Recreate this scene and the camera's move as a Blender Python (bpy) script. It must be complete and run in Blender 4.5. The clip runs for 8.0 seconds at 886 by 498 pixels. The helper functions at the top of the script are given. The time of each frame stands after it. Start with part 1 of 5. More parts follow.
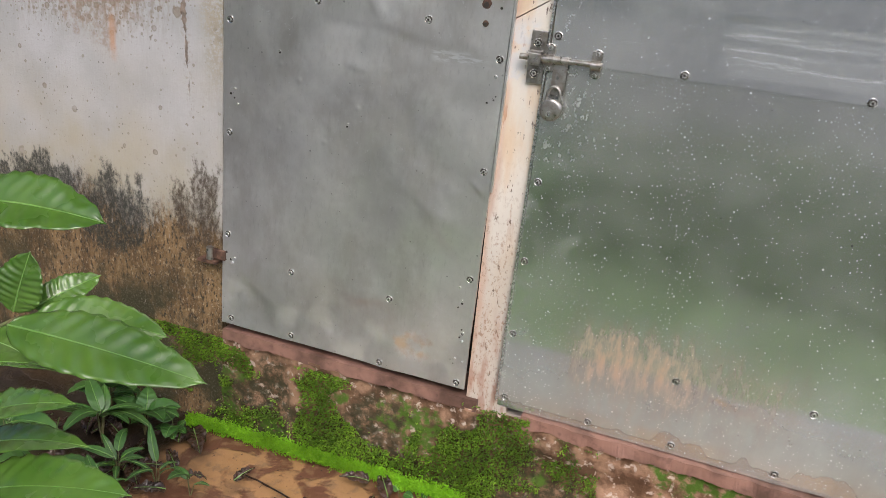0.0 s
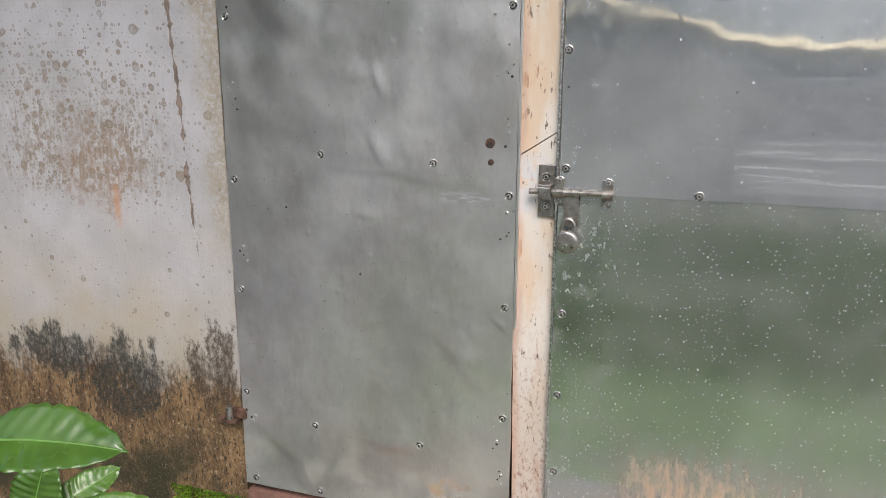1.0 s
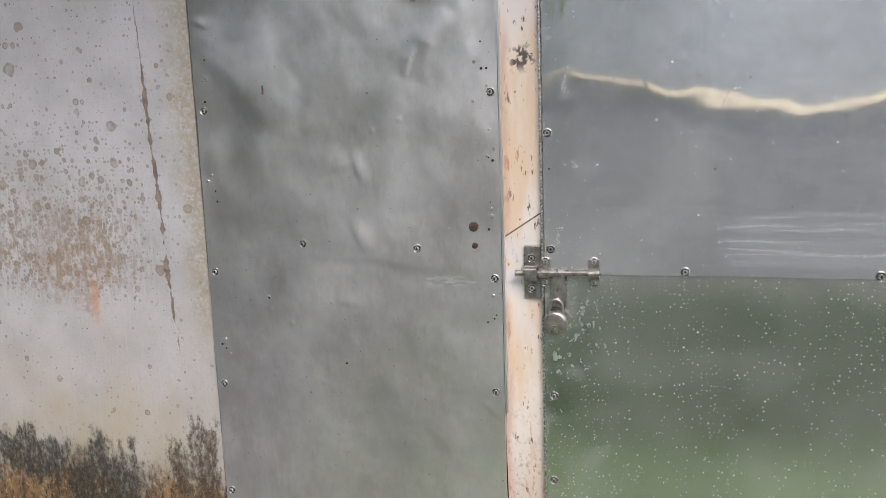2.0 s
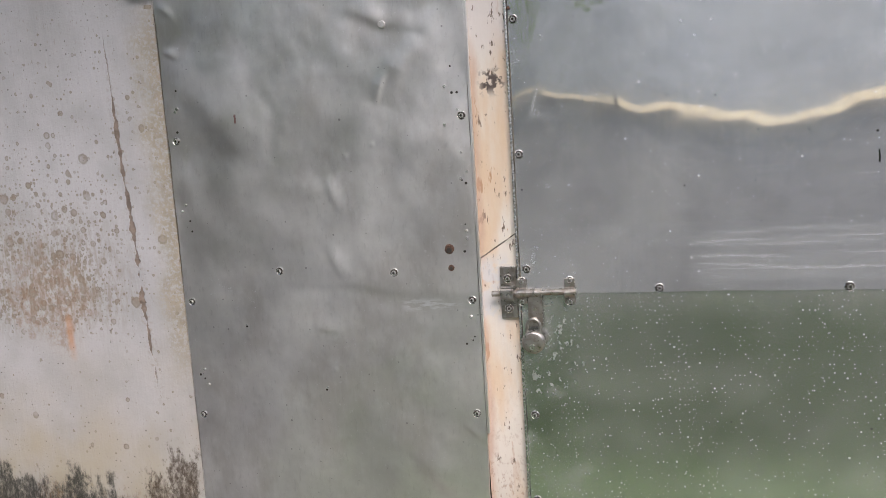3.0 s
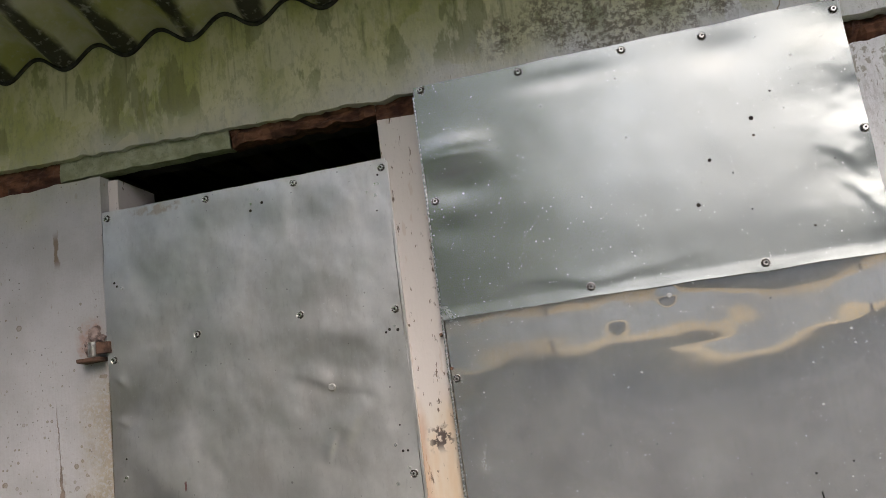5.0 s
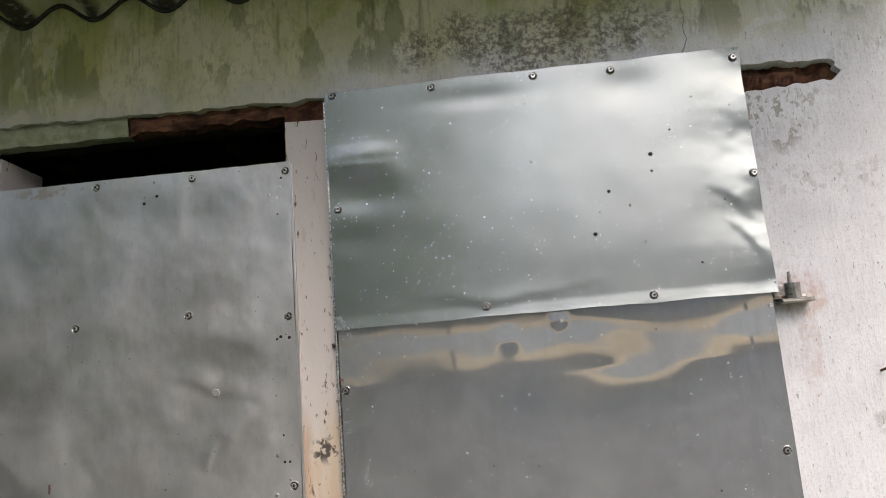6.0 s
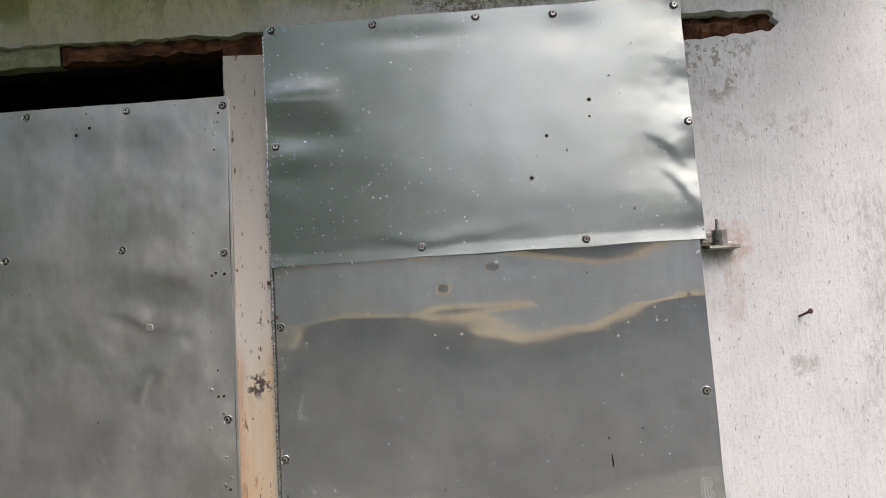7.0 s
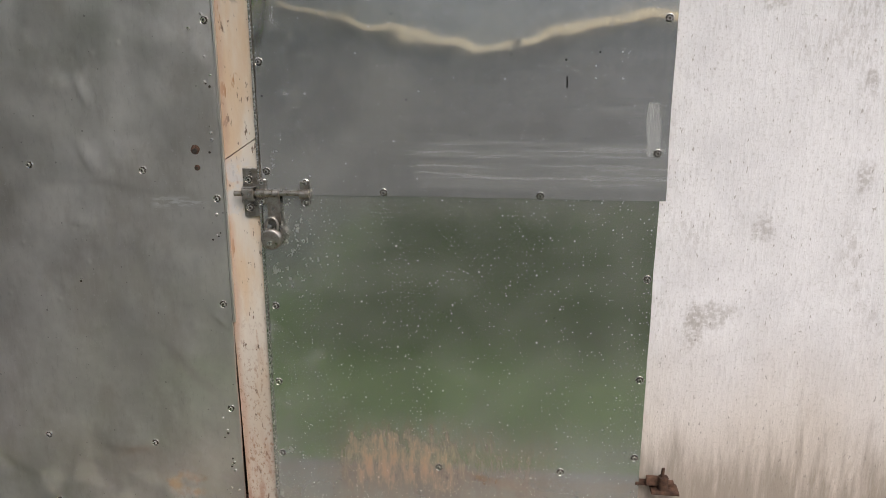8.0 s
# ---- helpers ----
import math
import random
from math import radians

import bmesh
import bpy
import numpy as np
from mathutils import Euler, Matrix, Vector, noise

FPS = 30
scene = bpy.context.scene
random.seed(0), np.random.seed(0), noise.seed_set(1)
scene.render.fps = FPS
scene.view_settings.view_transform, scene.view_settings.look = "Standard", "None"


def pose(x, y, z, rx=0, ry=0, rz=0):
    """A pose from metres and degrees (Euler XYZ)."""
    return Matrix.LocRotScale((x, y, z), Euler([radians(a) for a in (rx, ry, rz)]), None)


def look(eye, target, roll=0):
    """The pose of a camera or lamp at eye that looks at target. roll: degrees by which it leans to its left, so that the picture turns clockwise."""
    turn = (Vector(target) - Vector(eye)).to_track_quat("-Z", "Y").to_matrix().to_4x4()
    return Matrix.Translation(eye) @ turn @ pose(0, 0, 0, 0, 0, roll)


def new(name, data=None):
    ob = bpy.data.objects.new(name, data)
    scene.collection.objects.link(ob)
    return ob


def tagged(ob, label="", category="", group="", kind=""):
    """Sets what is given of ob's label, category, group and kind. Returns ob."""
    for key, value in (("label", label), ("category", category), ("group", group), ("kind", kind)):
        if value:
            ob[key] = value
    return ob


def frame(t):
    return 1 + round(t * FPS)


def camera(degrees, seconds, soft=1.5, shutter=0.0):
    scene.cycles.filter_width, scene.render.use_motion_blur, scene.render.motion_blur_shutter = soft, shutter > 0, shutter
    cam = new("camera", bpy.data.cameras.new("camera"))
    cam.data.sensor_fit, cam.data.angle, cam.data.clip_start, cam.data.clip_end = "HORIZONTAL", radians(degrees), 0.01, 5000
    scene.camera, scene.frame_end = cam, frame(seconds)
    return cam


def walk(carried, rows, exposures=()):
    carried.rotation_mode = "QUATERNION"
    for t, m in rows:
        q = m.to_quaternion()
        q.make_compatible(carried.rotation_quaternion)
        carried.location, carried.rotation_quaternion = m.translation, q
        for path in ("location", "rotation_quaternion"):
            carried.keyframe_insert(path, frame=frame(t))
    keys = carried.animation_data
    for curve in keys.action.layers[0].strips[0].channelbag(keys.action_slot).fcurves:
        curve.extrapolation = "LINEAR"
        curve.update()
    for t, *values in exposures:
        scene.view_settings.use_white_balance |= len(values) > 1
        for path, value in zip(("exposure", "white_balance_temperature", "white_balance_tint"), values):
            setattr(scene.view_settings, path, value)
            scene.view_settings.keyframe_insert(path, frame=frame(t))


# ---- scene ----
cam = camera(60.4, 8.0, soft=0.8)
PATH = [
    (0, (0.311, -1.527, 1.27), (-0.269, 0.254, 0.57), 6.4),
    (0.5, (0.293, -1.505, 1.307), (-0.321, 0.291, 0.677), 3.1),
    (1, (0.253, -1.467, 1.365), (-0.377, 0.368, 0.882), 0.1),
    (1.5, (0.239, -1.448, 1.393), (-0.377, 0.415, 1.005), -1.4),
    (1.7, (0.232, -1.451, 1.392), (-0.369, 0.426, 1.047), -1.7),
    (3, (0.243, -1.456, 1.401), (-0.292, 0.453, 1.143), -3.6),
    (3.5, (0.256, -1.46, 1.468), (-0.233, 0.47, 1.284), -6.1),
    (4, (0.272, -1.459, 1.507), (-0.223, 0.479, 1.469), -8.4),
    (4.5, (0.29, -1.477, 1.575), (-0.207, 0.453, 1.75), -8.4),
    (5, (0.297, -1.49, 1.602), (-0.081, 0.437, 1.982), -7.6),
    (5.2, (0.299, -1.491, 1.628), (0.009, 0.444, 2.045), -7.6),
    (6.5, (0.345, -1.47, 1.592), (0.241, 0.497, 1.942), -3.7),
    (7, (0.375, -1.478, 1.584), (0.307, 0.505, 1.83), -3.7),
    (7.4, (0.427, -1.485, 1.573), (0.322, 0.512, 1.546), -2.7),
    (7.5, (0.437, -1.497, 1.536), (0.323, 0.498, 1.448), -2.2),
    (8, (0.546, -1.536, 1.394), (0.33, 0.391, 0.903), -0.0),
]
walk(cam, [(t, look(eye, target, roll)) for t, eye, target, roll in PATH],
     exposures=((0.0, 0.53, 6100, 12.5), (1.5, 0.53, 6060, 13.5), (3.5, 0.46, 6280, 16), (5.0, 0.36, 6600, 15), (6.5, 0.14, 6450, 14), (8.0, -0.1, 6450, 12)))

# ---- world, sun and exposure ----
world = bpy.data.worlds.new("sky")
scene.world = world
world.use_nodes = True
wn, wl = world.node_tree.nodes, world.node_tree.links
sky = wn.new("ShaderNodeTexSky")
sky.sky_type, sky.sun_disc = "NISHITA", False
sky.sun_elevation, sky.sun_rotation = radians(48), radians(155)
sky.air_density, sky.dust_density, sky.ozone_density = 1.0, 4.0, 0.6
wn["Background"].inputs["Strength"].default_value = 0.19
wl.new(sky.outputs[0], wn["Background"].inputs["Color"])
sun = new("sun", bpy.data.lights.new("sun", "SUN"))
sun.data.energy, sun.data.angle, sun.data.color = 0.9, radians(25), (1.0, 0.97, 0.93)
sun.matrix_world = look((1.2, -3.0, 3.6), (0, 0, 0))


# ---- node helpers ----
class Graph:
    """A procedural material with short calls for its nodes."""

    def __init__(self, name):
        self.m = bpy.data.materials.new(name)
        self.m.use_nodes = True
        self.n, self.l = self.m.node_tree.nodes, self.m.node_tree.links
        self.b = self.n["Principled BSDF"]
        self.co = self.n.new("ShaderNodeTexCoord").outputs["Object"]
        sep = self.n.new("ShaderNodeSeparateXYZ")
        self.l.new(self.co, sep.inputs[0])
        self.x, self.y, self.z = sep.outputs

    def put(self, value, socket):
        if isinstance(value, bpy.types.NodeSocket):
            self.l.new(value, socket)
        elif isinstance(value, (tuple, list)):
            socket.default_value = (*value, 1.0) if len(value) == 3 and len(socket.default_value) == 4 else value
        else:
            socket.default_value = value

    def op(self, kind, a, b=0.0, clamp=False):
        n = self.n.new("ShaderNodeMath")
        n.operation, n.use_clamp = kind, clamp
        self.put(a, n.inputs[0])
        self.put(b, n.inputs[1])
        return n.outputs[0]

    def mul(self, a, b):
        return self.op("MULTIPLY", a, b)

    def add(self, a, b):
        return self.op("ADD", a, b)

    def step(self, v, lo, hi, a=0.0, b=1.0):
        n = self.n.new("ShaderNodeMapRange")
        n.interpolation_type = "SMOOTHSTEP"
        for i, q in enumerate((v, lo, hi, a, b)):
            self.put(q, n.inputs[i])
        return n.outputs[0]

    def near(self, v, centre, half, soft):
        """1 where v lies within half of centre, fading over soft."""
        d = self.op("ABSOLUTE", self.op("SUBTRACT", v, centre))
        return self.step(d, half, half + soft, 1.0, 0.0)

    def scaled(self, sx, sy, sz, shift=0.0):
        n = self.n.new("ShaderNodeMapping")
        self.l.new(self.co, n.inputs[0])
        n.inputs["Scale"].default_value = (sx, sy, sz)
        n.inputs["Location"].default_value = (shift, shift * 0.7, shift * 1.3)
        return n.outputs[0]

    def noise(self, scale, detail=4.0, rough=0.55, vec=None, distort=0.0):
        n = self.n.new("ShaderNodeTexNoise")
        self.l.new(vec if vec is not None else self.co, n.inputs["Vector"])
        for k, q in (("Scale", scale), ("Detail", detail), ("Roughness", rough), ("Distortion", distort)):
            n.inputs[k].default_value = q
        return n.outputs["Fac"]

    def cells(self, scale, vec=None, feature="F1"):
        n = self.n.new("ShaderNodeTexVoronoi")
        n.feature = feature
        self.l.new(vec if vec is not None else self.co, n.inputs["Vector"])
        n.inputs["Scale"].default_value = scale
        return n.outputs["Distance"]

    def plane(self, shift=0.0):
        """The x and z of the surface as a flat vector."""
        n = self.n.new("ShaderNodeCombineXYZ")
        self.put(self.add(self.x, shift), n.inputs[0])
        self.put(self.z, n.inputs[1])
        return n.outputs[0]

    def spots(self, scale, density, big=0.32, small=0.08, shift=0.0, ragged=0.12):
        """Round spots of uneven size: a disc mask and a rim mask; density (0 to 1) says how many cells hold one."""
        n = self.n.new("ShaderNodeTexVoronoi")
        n.voronoi_dimensions = "2D"
        self.l.new(self.plane(shift), n.inputs["Vector"])
        n.inputs["Scale"].default_value = scale
        rgb = self.n.new("ShaderNodeSeparateColor")
        self.l.new(n.outputs["Color"], rgb.inputs[0])
        size = self.add(small, self.mul(self.mul(rgb.outputs[0], rgb.outputs[0]), big - small))
        d = self.add(n.outputs["Distance"], self.mul(self.op("SUBTRACT", self.noise(scale * 3.2, 4, 0.6), 0.5), ragged * 2))
        off = self.op("DIVIDE", d, size)
        there = self.op("LESS_THAN", rgb.outputs[1], density)
        return self.mul(self.step(off, 0.85, 1.05, 1.0, 0.0), there), self.mul(self.near(off, 0.85, 0.1, 0.2), there)

    def blob(self, cx, cz, rx, rz, rough=0.5, scale=14):
        """A ragged patch round a place on the wall."""
        d = self.add(self.op("POWER", self.mul(self.op("SUBTRACT", self.x, cx), 1 / rx), 2.0), self.op("POWER", self.mul(self.op("SUBTRACT", self.z, cz), 1 / rz), 2.0))
        d = self.add(d, self.mul(self.op("SUBTRACT", self.noise(scale, 8, 0.68, vec=self.scaled(1.2, 1, 0.7, cx)), 0.5), rough * 13))
        return self.step(d, 1.5, 0.3)

    def mix(self, f, a, b):
        n = self.n.new("ShaderNodeMix")
        n.data_type = "RGBA"
        self.put(f, n.inputs[0])
        self.put(a, n.inputs[6])
        self.put(b, n.inputs[7])
        return n.outputs[2]

    def rand(self):
        return self.n.new("ShaderNodeObjectInfo").outputs["Random"]

    def island(self):
        return self.n.new("ShaderNodeNewGeometry").outputs["Random Per Island"]

    def bump(self, h, strength=0.3, distance=0.002):
        n = self.n.new("ShaderNodeBump")
        n.inputs["Strength"].default_value, n.inputs["Distance"].default_value = strength, distance
        self.l.new(h, n.inputs["Height"])
        self.l.new(n.outputs[0], self.b.inputs["Normal"])

    def done(self, color=None, rough=None, metal=None, spec=None):
        for v, k in ((color, "Base Color"), (rough, "Roughness"), (metal, "Metallic"), (spec, "Specular IOR Level")):
            if v is not None:
                self.put(v, self.b.inputs[k])
        return self.m


# ---- materials ----
def wall_paint():
    g = Graph("weathered_white_limewash")
    mid, fine = g.noise(7, 6), g.noise(60, 4)
    streak = g.noise(30, 5, vec=g.scaled(4, 4, 0.4))
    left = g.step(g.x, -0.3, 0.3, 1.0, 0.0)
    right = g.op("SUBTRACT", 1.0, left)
    # base tones: the left wall is set darker overall than the right
    right_base = g.mix(g.step(mid, 0.35, 0.7), (0.9, 0.9, 0.92), (0.8, 0.8, 0.82))
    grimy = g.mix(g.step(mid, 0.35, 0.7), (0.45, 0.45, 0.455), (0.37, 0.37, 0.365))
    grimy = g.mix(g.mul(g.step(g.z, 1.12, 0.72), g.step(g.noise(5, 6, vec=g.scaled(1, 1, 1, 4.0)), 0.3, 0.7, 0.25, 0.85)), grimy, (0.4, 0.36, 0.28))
    col = g.mix(left, right_base, grimy)
    # brush marks and worn-through grey on the right wall
    brushed = g.noise(70, 7, 0.72, vec=g.scaled(2.2, 4, 0.5))
    col = g.mix(g.mul(g.step(brushed, 0.52, 0.66), g.add(0.1, g.mul(right, 0.16))), col, (0.52, 0.51, 0.5))
    worn = g.mul(g.mul(g.step(g.noise(4.5, 6, 0.6, vec=g.scaled(1, 1, 0.7, 8.0)), 0.52, 0.68), g.step(g.noise(90, 6, 0.7, vec=g.scaled(1.5, 1, 0.5)), 0.44, 0.6)), right)
    col = g.mix(g.mul(worn, 0.5), col, (0.46, 0.44, 0.42))
    for cx, cz, rx, rz in ((1.02, 1.06, 0.022, 0.03), (1.19, 1.35, 0.014, 0.02), (0.93, 0.87, 0.05, 0.03), (1.2, 1.17, 0.018, 0.035), (0.9, 0.84, 0.02, 0.05), (1.0, 1.5, 0.03, 0.02)):
        col = g.mix(g.mul(g.blob(cx, cz, rx, rz, 0.4, 40), g.step(g.noise(120, 5), 0.35, 0.6, 0.1, 0.6)), col, (0.44, 0.42, 0.4))
    col = g.mix(g.mul(g.blob(-0.825, 1.83, 0.035, 0.05, 0.25, 30), g.step(g.noise(80, 5), 0.35, 0.6, 0.3, 0.9)), col, (0.36, 0.25, 0.2))
    # ringed mould spots in three sizes, thick on one stretch of the left wall
    field = g.mul(g.near(g.x, -1.2, 0.12, 0.24), g.mul(g.step(g.z, 0.98, 1.12), g.step(g.z, 1.53, 1.22)))
    field = g.mul(field, g.mul(left, g.step(g.noise(8, 4, vec=g.scaled(1.7, 1, 0.5)), 0.22, 0.5)))
    sparse = g.mul(g.mul(left, g.step(g.z, 2.0, 1.5)), g.step(g.z, 0.9, 1.2, 0.35, 1.0))
    brown, rim = (0.24, 0.205, 0.155), (0.17, 0.14, 0.1)
    for scale, most, few, bigr, shift in ((21, 0.8, 0.07, 0.36, 0.0), (43, 1.0, 0.1, 0.42, 3.1), (95, 1.0, 0.12, 0.4, 7.7)):
        disc, edge = g.spots(scale, g.op("MAXIMUM", g.mul(field, most), g.mul(sparse, few)), bigr, 0.1, shift)
        col = g.mix(g.mul(disc, g.step(g.noise(24, 4), 0.35, 0.65, 0.35, 0.85)), col, brown)
        col = g.mix(g.mul(edge, g.step(g.noise(18, 4), 0.35, 0.65, 0.15, 0.65)), col, rim)
    grime = g.mul(field, g.step(g.noise(60, 6, 0.7, vec=g.scaled(1.6, 1, 0.5)), 0.42, 0.62))
    col = g.mix(g.mul(g.mul(grime, g.step(g.z, 1.42, 1.1)), 0.9), col, (0.24, 0.19, 0.13))
    stain = g.mul(g.blob(-1.15, 1.11, 0.11, 0.12, 0.5, 16), g.step(g.noise(70, 6, 0.7), 0.4, 0.6, 0.03, 0.55))
    col = g.mix(stain, col, (0.27, 0.175, 0.11))
    drip = g.mul(g.near(g.add(g.x, g.mul(g.noise(30, 3), 0.012)), -1.1, 0.003, 0.012), g.near(g.add(g.z, g.mul(g.noise(40, 3), 0.04)), 1.04, 0.025, 0.045))
    col = g.mix(g.mul(drip, g.step(mid, 0.3, 0.6, 0.3, 0.75)), col, (0.5, 0.26, 0.13))
    dots, _ = g.spots(75, g.mul(left, g.step(g.noise(5, 4, vec=g.scaled(1, 1, 1, 2.0)), 0.38, 0.7, 0.03, 0.3)), 0.16, 0.04, 1.3)
    col = g.mix(g.mul(dots, 0.8), col, (0.1, 0.09, 0.075))
    # long peeled streak beside the door, breaking up towards its ends
    wob = g.add(g.x, g.add(g.mul(g.op("SUBTRACT", g.noise(7, 3), 0.5), 0.02), g.mul(g.op("SUBTRACT", g.noise(60, 5, 0.65), 0.5), 0.012)))
    line = g.add(-0.902, g.mul(g.op("SUBTRACT", 1.3, g.z), 0.05))
    wide = g.mul(g.step(g.noise(9, 4, vec=g.scaled(0.2, 0.2, 1.6)), 0.3, 0.7, -0.35, 1.0), g.near(g.z, 1.24, 0.1, 0.34))
    away = g.op("ABSOLUTE", g.op("SUBTRACT", wob, line))
    core = g.step(g.op("SUBTRACT", away, g.mul(wide, 0.0105)), 0.0, 0.002, 1.0, 0.0)
    core = g.mul(core, g.near(g.z, 1.3, 0.36, 0.05))
    flank = g.mul(g.mul(g.step(away, 0.022, 0.004), g.near(g.z, 1.25, 0.3, 0.15)), g.step(g.noise(90, 5, 0.7), 0.52, 0.62))
    col = g.mix(g.mul(flank, 0.5), col, (0.3, 0.26, 0.2))
    col = g.mix(g.mul(core, 0.88), col, g.mix(g.step(g.noise(45, 5), 0.35, 0.65), (0.11, 0.075, 0.05), (0.24, 0.18, 0.135)))
    # sandy worn margin along the door edge
    edge = g.mul(g.step(g.add(g.x, g.mul(g.noise(12, 6, 0.65), 0.16)), -0.80, -0.715), g.mul(left, g.near(g.z, 1.35, 0.28, 0.25)))
    col = g.mix(g.mul(edge, g.step(g.noise(110, 6, 0.75), 0.36, 0.56, 0.1, 0.9)), col, g.mix(g.noise(30, 4), (0.24, 0.22, 0.15), (0.42, 0.36, 0.27)))
    # rain-splash zone: brown render below, black mould masses along its top
    top = g.add(0.60, g.mul(g.op("SUBTRACT", g.noise(3.4, 7, 0.65, vec=g.scaled(1.3, 1, 0.5)), 0.5), 0.3))
    under = g.op("SUBTRACT", top, g.z)
    soil = g.mix(g.step(g.noise(13, 7, 0.65, vec=g.scaled(1.4, 1, 0.5)), 0.35, 0.65), (0.085, 0.05, 0.02), (0.26, 0.165, 0.075))
    soil = g.mix(g.step(g.noise(95, 8, 0.75, vec=g.scaled(1.1, 1, 0.7)), 0.54, 0.64), soil, (0.42, 0.33, 0.21))
    soil = g.mix(g.step(g.noise(75, 8, 0.75, vec=g.scaled(1.3, 1, 0.6, 3.0)), 0.5, 0.6), soil, (0.03, 0.022, 0.012))
    soil = g.mix(g.mul(g.step(g.z, 0.5, 0.3), g.step(g.noise(9, 5, vec=g.scaled(1, 1, 1, 5.0)), 0.4, 0.6)), soil, (0.04, 0.035, 0.015))
    ragged_top = g.mul(g.op("SUBTRACT", g.noise(60, 9, 0.78, vec=g.scaled(1.4, 1, 0.7)), 0.5), 0.34)
    fade = g.mul(g.step(g.add(under, ragged_top), -0.03, 0.06), left)
    yellow = g.mul(g.mul(g.near(under, -0.02, 0.05, 0.12), left), g.step(g.noise(6, 5, vec=g.scaled(1, 1, 0.7, 3.3)), 0.35, 0.6))
    col = g.mix(g.mul(yellow, 0.4), col, (0.36, 0.3, 0.17))
    col = g.mix(g.mul(fade, g.step(g.x, -0.8, 0.0, 1.0, 0.85)), col, soil)
    black = g.op("MAXIMUM", g.blob(-1.12, 0.555, 0.13, 0.13, 0.35, 13), g.blob(-1.38, 0.59, 0.13, 0.1, 0.4, 13))
    black = g.op("MAXIMUM", black, g.mul(g.blob(-0.855, 0.615, 0.085, 0.14, 0.4, 15), 0.9))
    black = g.op("MAXIMUM", black, g.mul(g.blob(-1.24, 0.6, 0.09, 0.05, 0.6, 20), 0.7))
    crust = g.mul(g.op("SUBTRACT", g.noise(85, 9, 0.8, vec=g.scaled(1.3, 1, 0.7)), 0.5), 2.6)
    black = g.mul(g.mul(g.step(g.add(black, crust), 0.35, 1.15), g.step(black, 0.02, 0.25)), left)
    col = g.mix(g.mul(black, 0.95), col, g.mix(g.step(g.x, -1.0, -0.92), (0.025, 0.026, 0.02), (0.055, 0.038, 0.022)))
    # yellowed foot of the right wall
    yel = g.mul(right, g.step(g.add(g.z, g.mul(g.op("SUBTRACT", g.noise(5, 5, vec=g.scaled(1, 1, 0.4)), 0.5), 0.3)), 0.92, 0.5))
    col = g.mix(g.mul(yel, 0.5), col, (0.52, 0.41, 0.27))
    dark = g.mul(right, g.step(g.add(g.z, g.mul(g.op("SUBTRACT", g.noise(20, 7, 0.65, vec=g.scaled(2.2, 1, 0.25)), 0.5), 0.5)), 0.64, 0.42))
    col = g.mix(g.mul(dark, 0.6), col, (0.2, 0.16, 0.11))
    chips = g.mul(g.step(g.add(g.cells(7), g.mul(g.noise(45, 4), 0.3)), 0.2, 0.17), g.step(g.noise(30, 3), 0.45, 0.55))
    col = g.mix(g.mul(chips, 0.75), col, (0.33, 0.31, 0.28))
    flecks = g.step(g.noise(95, 5, vec=g.scaled(1.7, 1, 0.55)), 0.64, 0.69)
    col = g.mix(g.mul(flecks, 0.65), col, (0.3, 0.27, 0.24))
    sand = g.noise(190, 4, 0.7)
    col = g.mix(g.step(sand, 0.5, 0.72, 0.0, 0.3), col, (0.34, 0.32, 0.28))
    # scars and cracks in the plaster
    scar = g.mul(g.near(g.add(g.x, g.mul(g.noise(40, 3), 0.02)), -0.897, 0.004, 0.004), g.near(g.z, 2.05, 0.02, 0.03))
    crack = g.mul(g.near(g.add(g.x, g.mul(g.noise(22, 4), 0.05)), 0.758, 0.0007, 0.0012), g.step(g.z, 2.235, 2.25))
    col = g.mix(g.op("MAXIMUM", g.mul(scar, 0.85), g.mul(crack, 0.8)), col, (0.17, 0.12, 0.07))
    halo = g.op("MAXIMUM", g.blob(0.885, 1.745, 0.045, 0.045, 0.2, 18), g.mul(g.blob(0.88, 1.65, 0.02, 0.09, 0.4, 20), 0.5))
    col = g.mix(g.mul(halo, g.step(g.noise(70, 5), 0.35, 0.65, 0.15, 0.5)), col, (0.5, 0.25, 0.14))
    peel = g.mul(g.step(g.noise(52, 6, 0.65, vec=g.scaled(1.2, 1, 0.8, 6.0)), 0.53, 0.57), g.op("MAXIMUM", g.blob(0.88, 2.1, 0.1, 0.07, 0.3, 10), g.mul(g.blob(0.98, 1.97, 0.16, 0.03, 0.3, 10), 0.35)))
    col = g.mix(g.mul(peel, 0.75), col, (0.34, 0.31, 0.25))
    # algae under the eaves: olive at the wall head, creamy just over the lintel, with dark runs
    alg = g.add(g.z, g.mul(g.op("SUBTRACT", g.noise(3.4, 7, 0.6), 0.5), 0.4))
    alg = g.step(g.add(alg, g.mul(g.x, -0.05)), 2.16, 2.42)
    tone = g.mix(g.step(g.noise(5, 6, 0.6, vec=g.scaled(1, 1, 0.5, 9.0)), 0.38, 0.62), (0.4, 0.41, 0.1), (0.68, 0.65, 0.38))
    tone = g.mix(g.mul(g.step(g.noise(70, 6, 0.7, vec=g.scaled(1.2, 1, 0.6)), 0.48, 0.62), 0.45), tone, (0.26, 0.27, 0.1))
    col = g.mix(g.mul(alg, 0.9), col, tone)
    pale = g.mul(g.step(g.noise(7, 5, 0.55, vec=g.scaled(1.3, 1, 0.7, 12.0), distort=0.6), 0.54, 0.565), g.near(g.z, 2.36, 0.06, 0.06))
